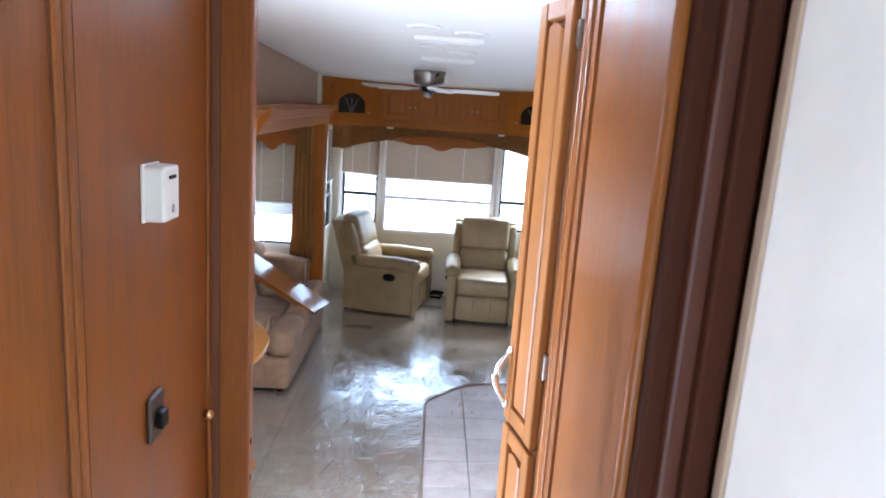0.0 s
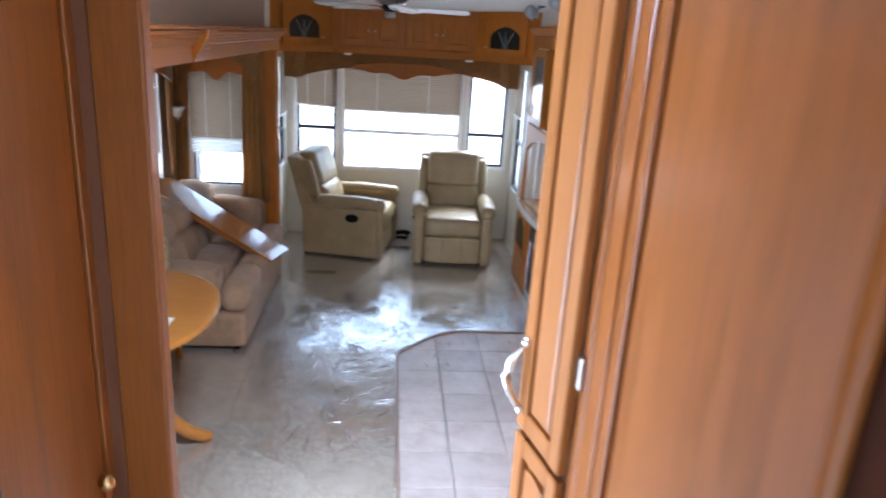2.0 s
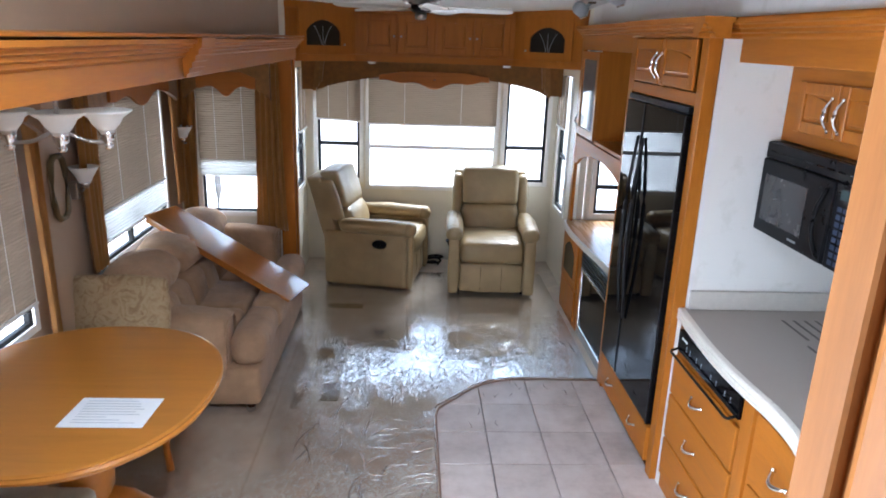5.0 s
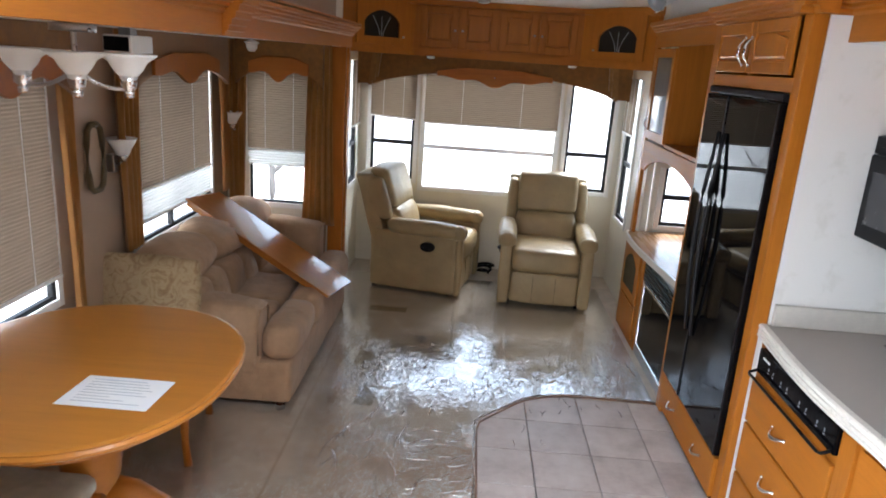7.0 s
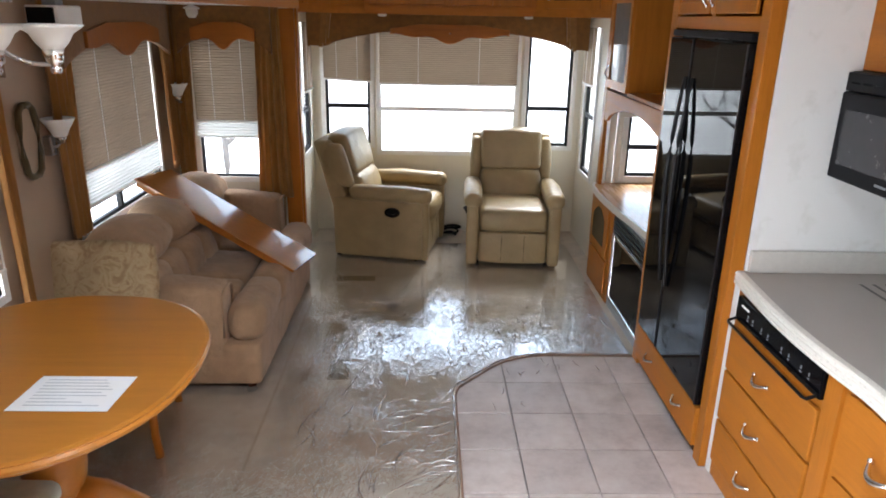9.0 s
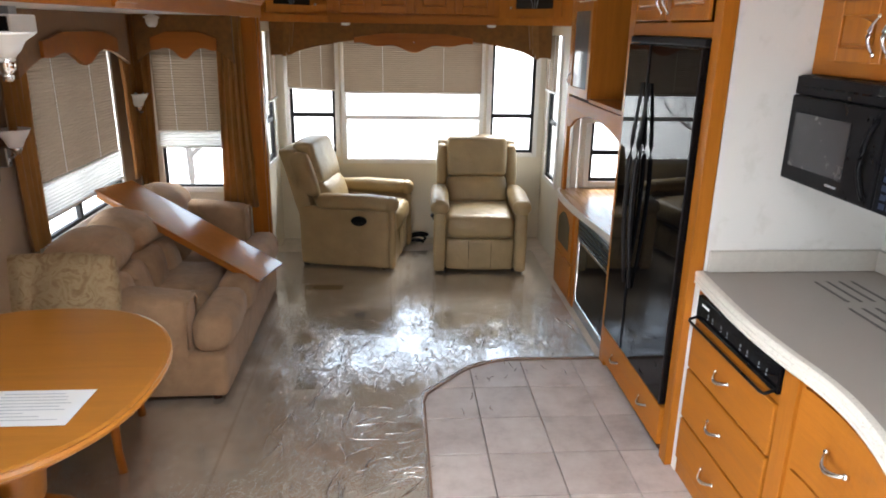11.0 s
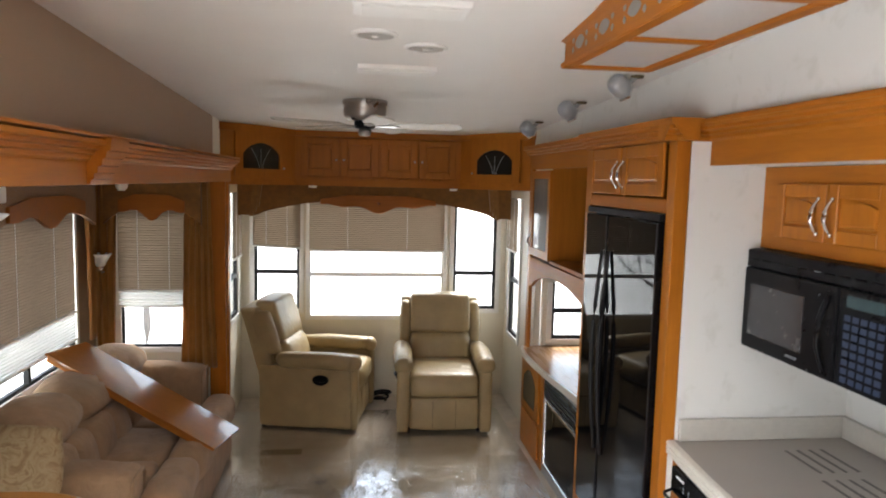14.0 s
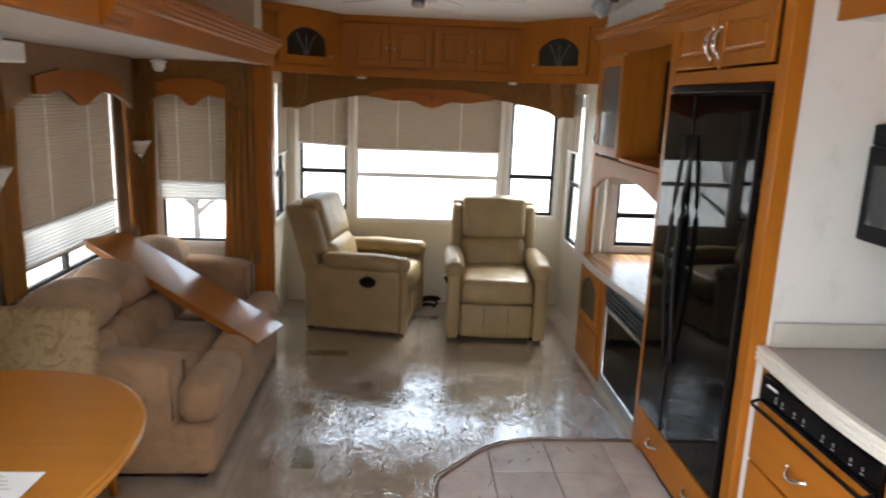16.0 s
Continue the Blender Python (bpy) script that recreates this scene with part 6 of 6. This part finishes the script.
def crease(x, y, turn, length, r):
    """A fold that stands up from the film, thin at both ends and a little bent."""
    d = Vector((math.cos(turn), math.sin(turn), 0))
    side = Vector((-d.y, d.x, 0))
    bend, n = random.uniform(-0.18, 0.18) * length, 9
    pts, rs = [], []
    for k in range(n + 1):
        u = k / n
        p = Vector((x, y, 0.0035)) + d * (u - 0.5) * length + side * (bend * math.sin(math.pi * u) + random.uniform(-0.1, 0.1) * 0.04 * length)
        pts.append(p)
        rs.append(r * (0.25 + 0.75 * math.sin(math.pi * min(1, max(0, u)))) * random.uniform(0.75, 1.2))
    ob = part("crease", tube(pts, rs, 5), m_crease, film, smooth=True)
    ob.visible_shadow = False


# long folds along the room, a fan of folds towards the tile corner, short ones past it
for _ in range(34):
    crease(random.uniform(-0.62, -0.12), random.uniform(3.35, 4.75), math.pi / 2 + random.uniform(-0.35, 0.5), random.uniform(0.05, 0.30), random.uniform(0.0028, 0.0052))
for _ in range(46):
    x, y = random.uniform(-0.24, 0.07), random.uniform(3.25, 4.40)
    crease(x, y, math.atan2(4.55 - y, 0.35 - x) * 0.45 + random.uniform(-0.45, 0.35), random.uniform(0.04, 0.20), random.uniform(0.0025, 0.0045))
for _ in range(170):
    crease(random.uniform(-0.68, 1.02), random.gauss(5.02, 0.26), math.pi / 2 + random.uniform(-0.5, 0.5), random.uniform(0.03, 0.10), random.uniform(0.0020, 0.0036))
crease(1.10, 5.33, math.radians(96), 0.22, 0.009)
crease(1.03, 5.42, math.radians(110), 0.12, 0.006)
# lip of the film along the tiled corner
lip = [(x - 0.012, y + (0.0 if x < 0.101 else 0.012)) for x, y in smooth_line([(0.10, 3.0), (0.10, 3.5), (0.10, 3.95)] + EDGE[1:], 5)]
lob = part("edge_fold", tube([(x + random.uniform(-0.005, 0.005), y + random.uniform(-0.005, 0.005), 0.005) for x, y in lip], [random.uniform(0.002, 0.005) for _ in lip], 6), m_crease, film, "folded film edge along the tiles", True)
lob.visible_shadow = False
for x0, x1, y0, y1 in ((-0.715, -0.435, 6.04, 6.14), (-0.585, -0.475, 4.58, 4.80)):
    v = thing("floor_register", ((x0 + x1) / 2, (y0 + y1) / 2, 0), "bronze slotted floor register in the carpet", "register", "floor registers")
    part("plate", box(x0, x1, y0, y1, 0.0, 0.003, 0.001), m_vent, v)
    for k in range(6):
        if x1 - x0 > y1 - y0:
            part("slot", box(x0 + 0.02 + k * 0.042, x0 + 0.045 + k * 0.042, y0 + 0.015, y1 - 0.015, 0.003, 0.0036), m_slot, v)
        else:
            part("slot", box(x0 + 0.015, x1 - 0.015, y0 + 0.02 + k * 0.032, y0 + 0.038 + k * 0.032, 0.003, 0.0036), m_slot, v)

# ---- outdoors: bare trees ----
def tree(x, y, h, seed, label):
    random.seed(seed)
    t = thing("bare_tree", (x, y, -1.15), label, "tree", "bare trees")
    crown_bm = bmesh.new()

    def limb(p, d, length, r, depth):
        pts, rs = [p], [r]
        for k in range(4):
            d = (d + Vector((random.uniform(-0.2, 0.2), random.uniform(-0.2, 0.2), random.uniform(-0.03, 0.12)))).normalized()
            pts.append(pts[-1] + d * length / 4)
            rs.append(r * (1 - 0.16 * (k + 1)))
        tube(pts, rs, 6 if depth else 10, bm=crown_bm)
        if depth < 4:
            for _ in range(3):
                i = random.choice((2, 3, 4))
                nd_ = (d + Vector((random.uniform(-1, 1), random.uniform(-1, 1), random.uniform(-0.1, 0.7)))).normalized()
                limb(pts[i], nd_, length * random.uniform(0.5, 0.75), rs[i] * 0.6, depth + 1)

    part("trunk", tube([(x, y, -1.2), (x + 0.03, y, h * 0.15 - 1.15), (x, y + 0.05, h * 0.32 - 1.15)], [0.02 * h, 0.016 * h, 0.014 * h], 12), m_bark, t, smooth=True)
    for k in range(4):
        a = k * 1.6 + random.random()
        limb(Vector((x, y + 0.05, h * (0.24 + 0.02 * k) - 1.15)), Vector((math.cos(a), math.sin(a), 0.8)).normalized(), h * 0.32, 0.014 * h, 1)
    part("branches", crown_bm, m_bark, t)


tree(-3.5, 13.0, 3.6, 3, "small bare grey tree close behind the trailer")
tree(9.5, 45.0, 9.0, 4, "far bare grey tree behind the trailer")

# ---- floor tiles ----
def clip(poly, a, b):
    """Keeps the part of a polygon to the right of the line from a to b."""
    out = []
    side = [(b[0] - a[0]) * (p[1] - a[1]) - (b[1] - a[1]) * (p[0] - a[0]) for p in poly]
    for i, p in enumerate(poly):
        q, s, r = poly[(i + 1) % len(poly)], side[i], side[(i + 1) % len(poly)]
        if s <= 0:
            out.append(p)
        if (s < 0 < r) or (r < 0 < s):
            k = s / (s - r)
            out.append((p[0] + k * (q[0] - p[0]), p[1] + k * (q[1] - p[1])))
    return out


def tile_mesh(poly):
    bm = prism([(x, y) for x, y in poly], "z", -0.03, -0.004)
    top = [e for e in bm.edges if all(v.co.z > -0.01 for v in e.verts)]
    bmesh.ops.bevel(bm, geom=top, offset=0.0015, segments=1, affect="EDGES")
    return done(bm, "tile", m_tile)


whole = None
for i in range(4):
    for j in range(11):
        x0, y0 = 0.0705 + 0.304 * i, 1.524 + 0.3045 * j
        g = 0.0028
        poly = [(x0 + g, y0 + g), (x0 + 0.304 - g, y0 + g), (x0 + 0.304 - g, y0 + 0.3045 - g), (x0 + g, y0 + 0.3045 - g)]
        if 1 <= i and 1 <= j and j < 9 and i < 3:
            if whole is None:
                whole = tile_mesh([(x - x0, y - y0) for x, y in poly])
            ob = new("tile", whole)
            ob.location = (x0, y0, 0)
        else:
            poly = clip(poly, (0.106, 0), (0.106, 9))
            poly = clip(poly, (9, 1.63), (0, 1.63))
            for a, b in zip(EDGE[1:], EDGE[2:]):
                if len(poly) > 2:
                    poly = clip(poly, a, b)
            if len(poly) < 3:
                continue
            ob = new("tile", tile_mesh(poly))
        ob.parent = floor
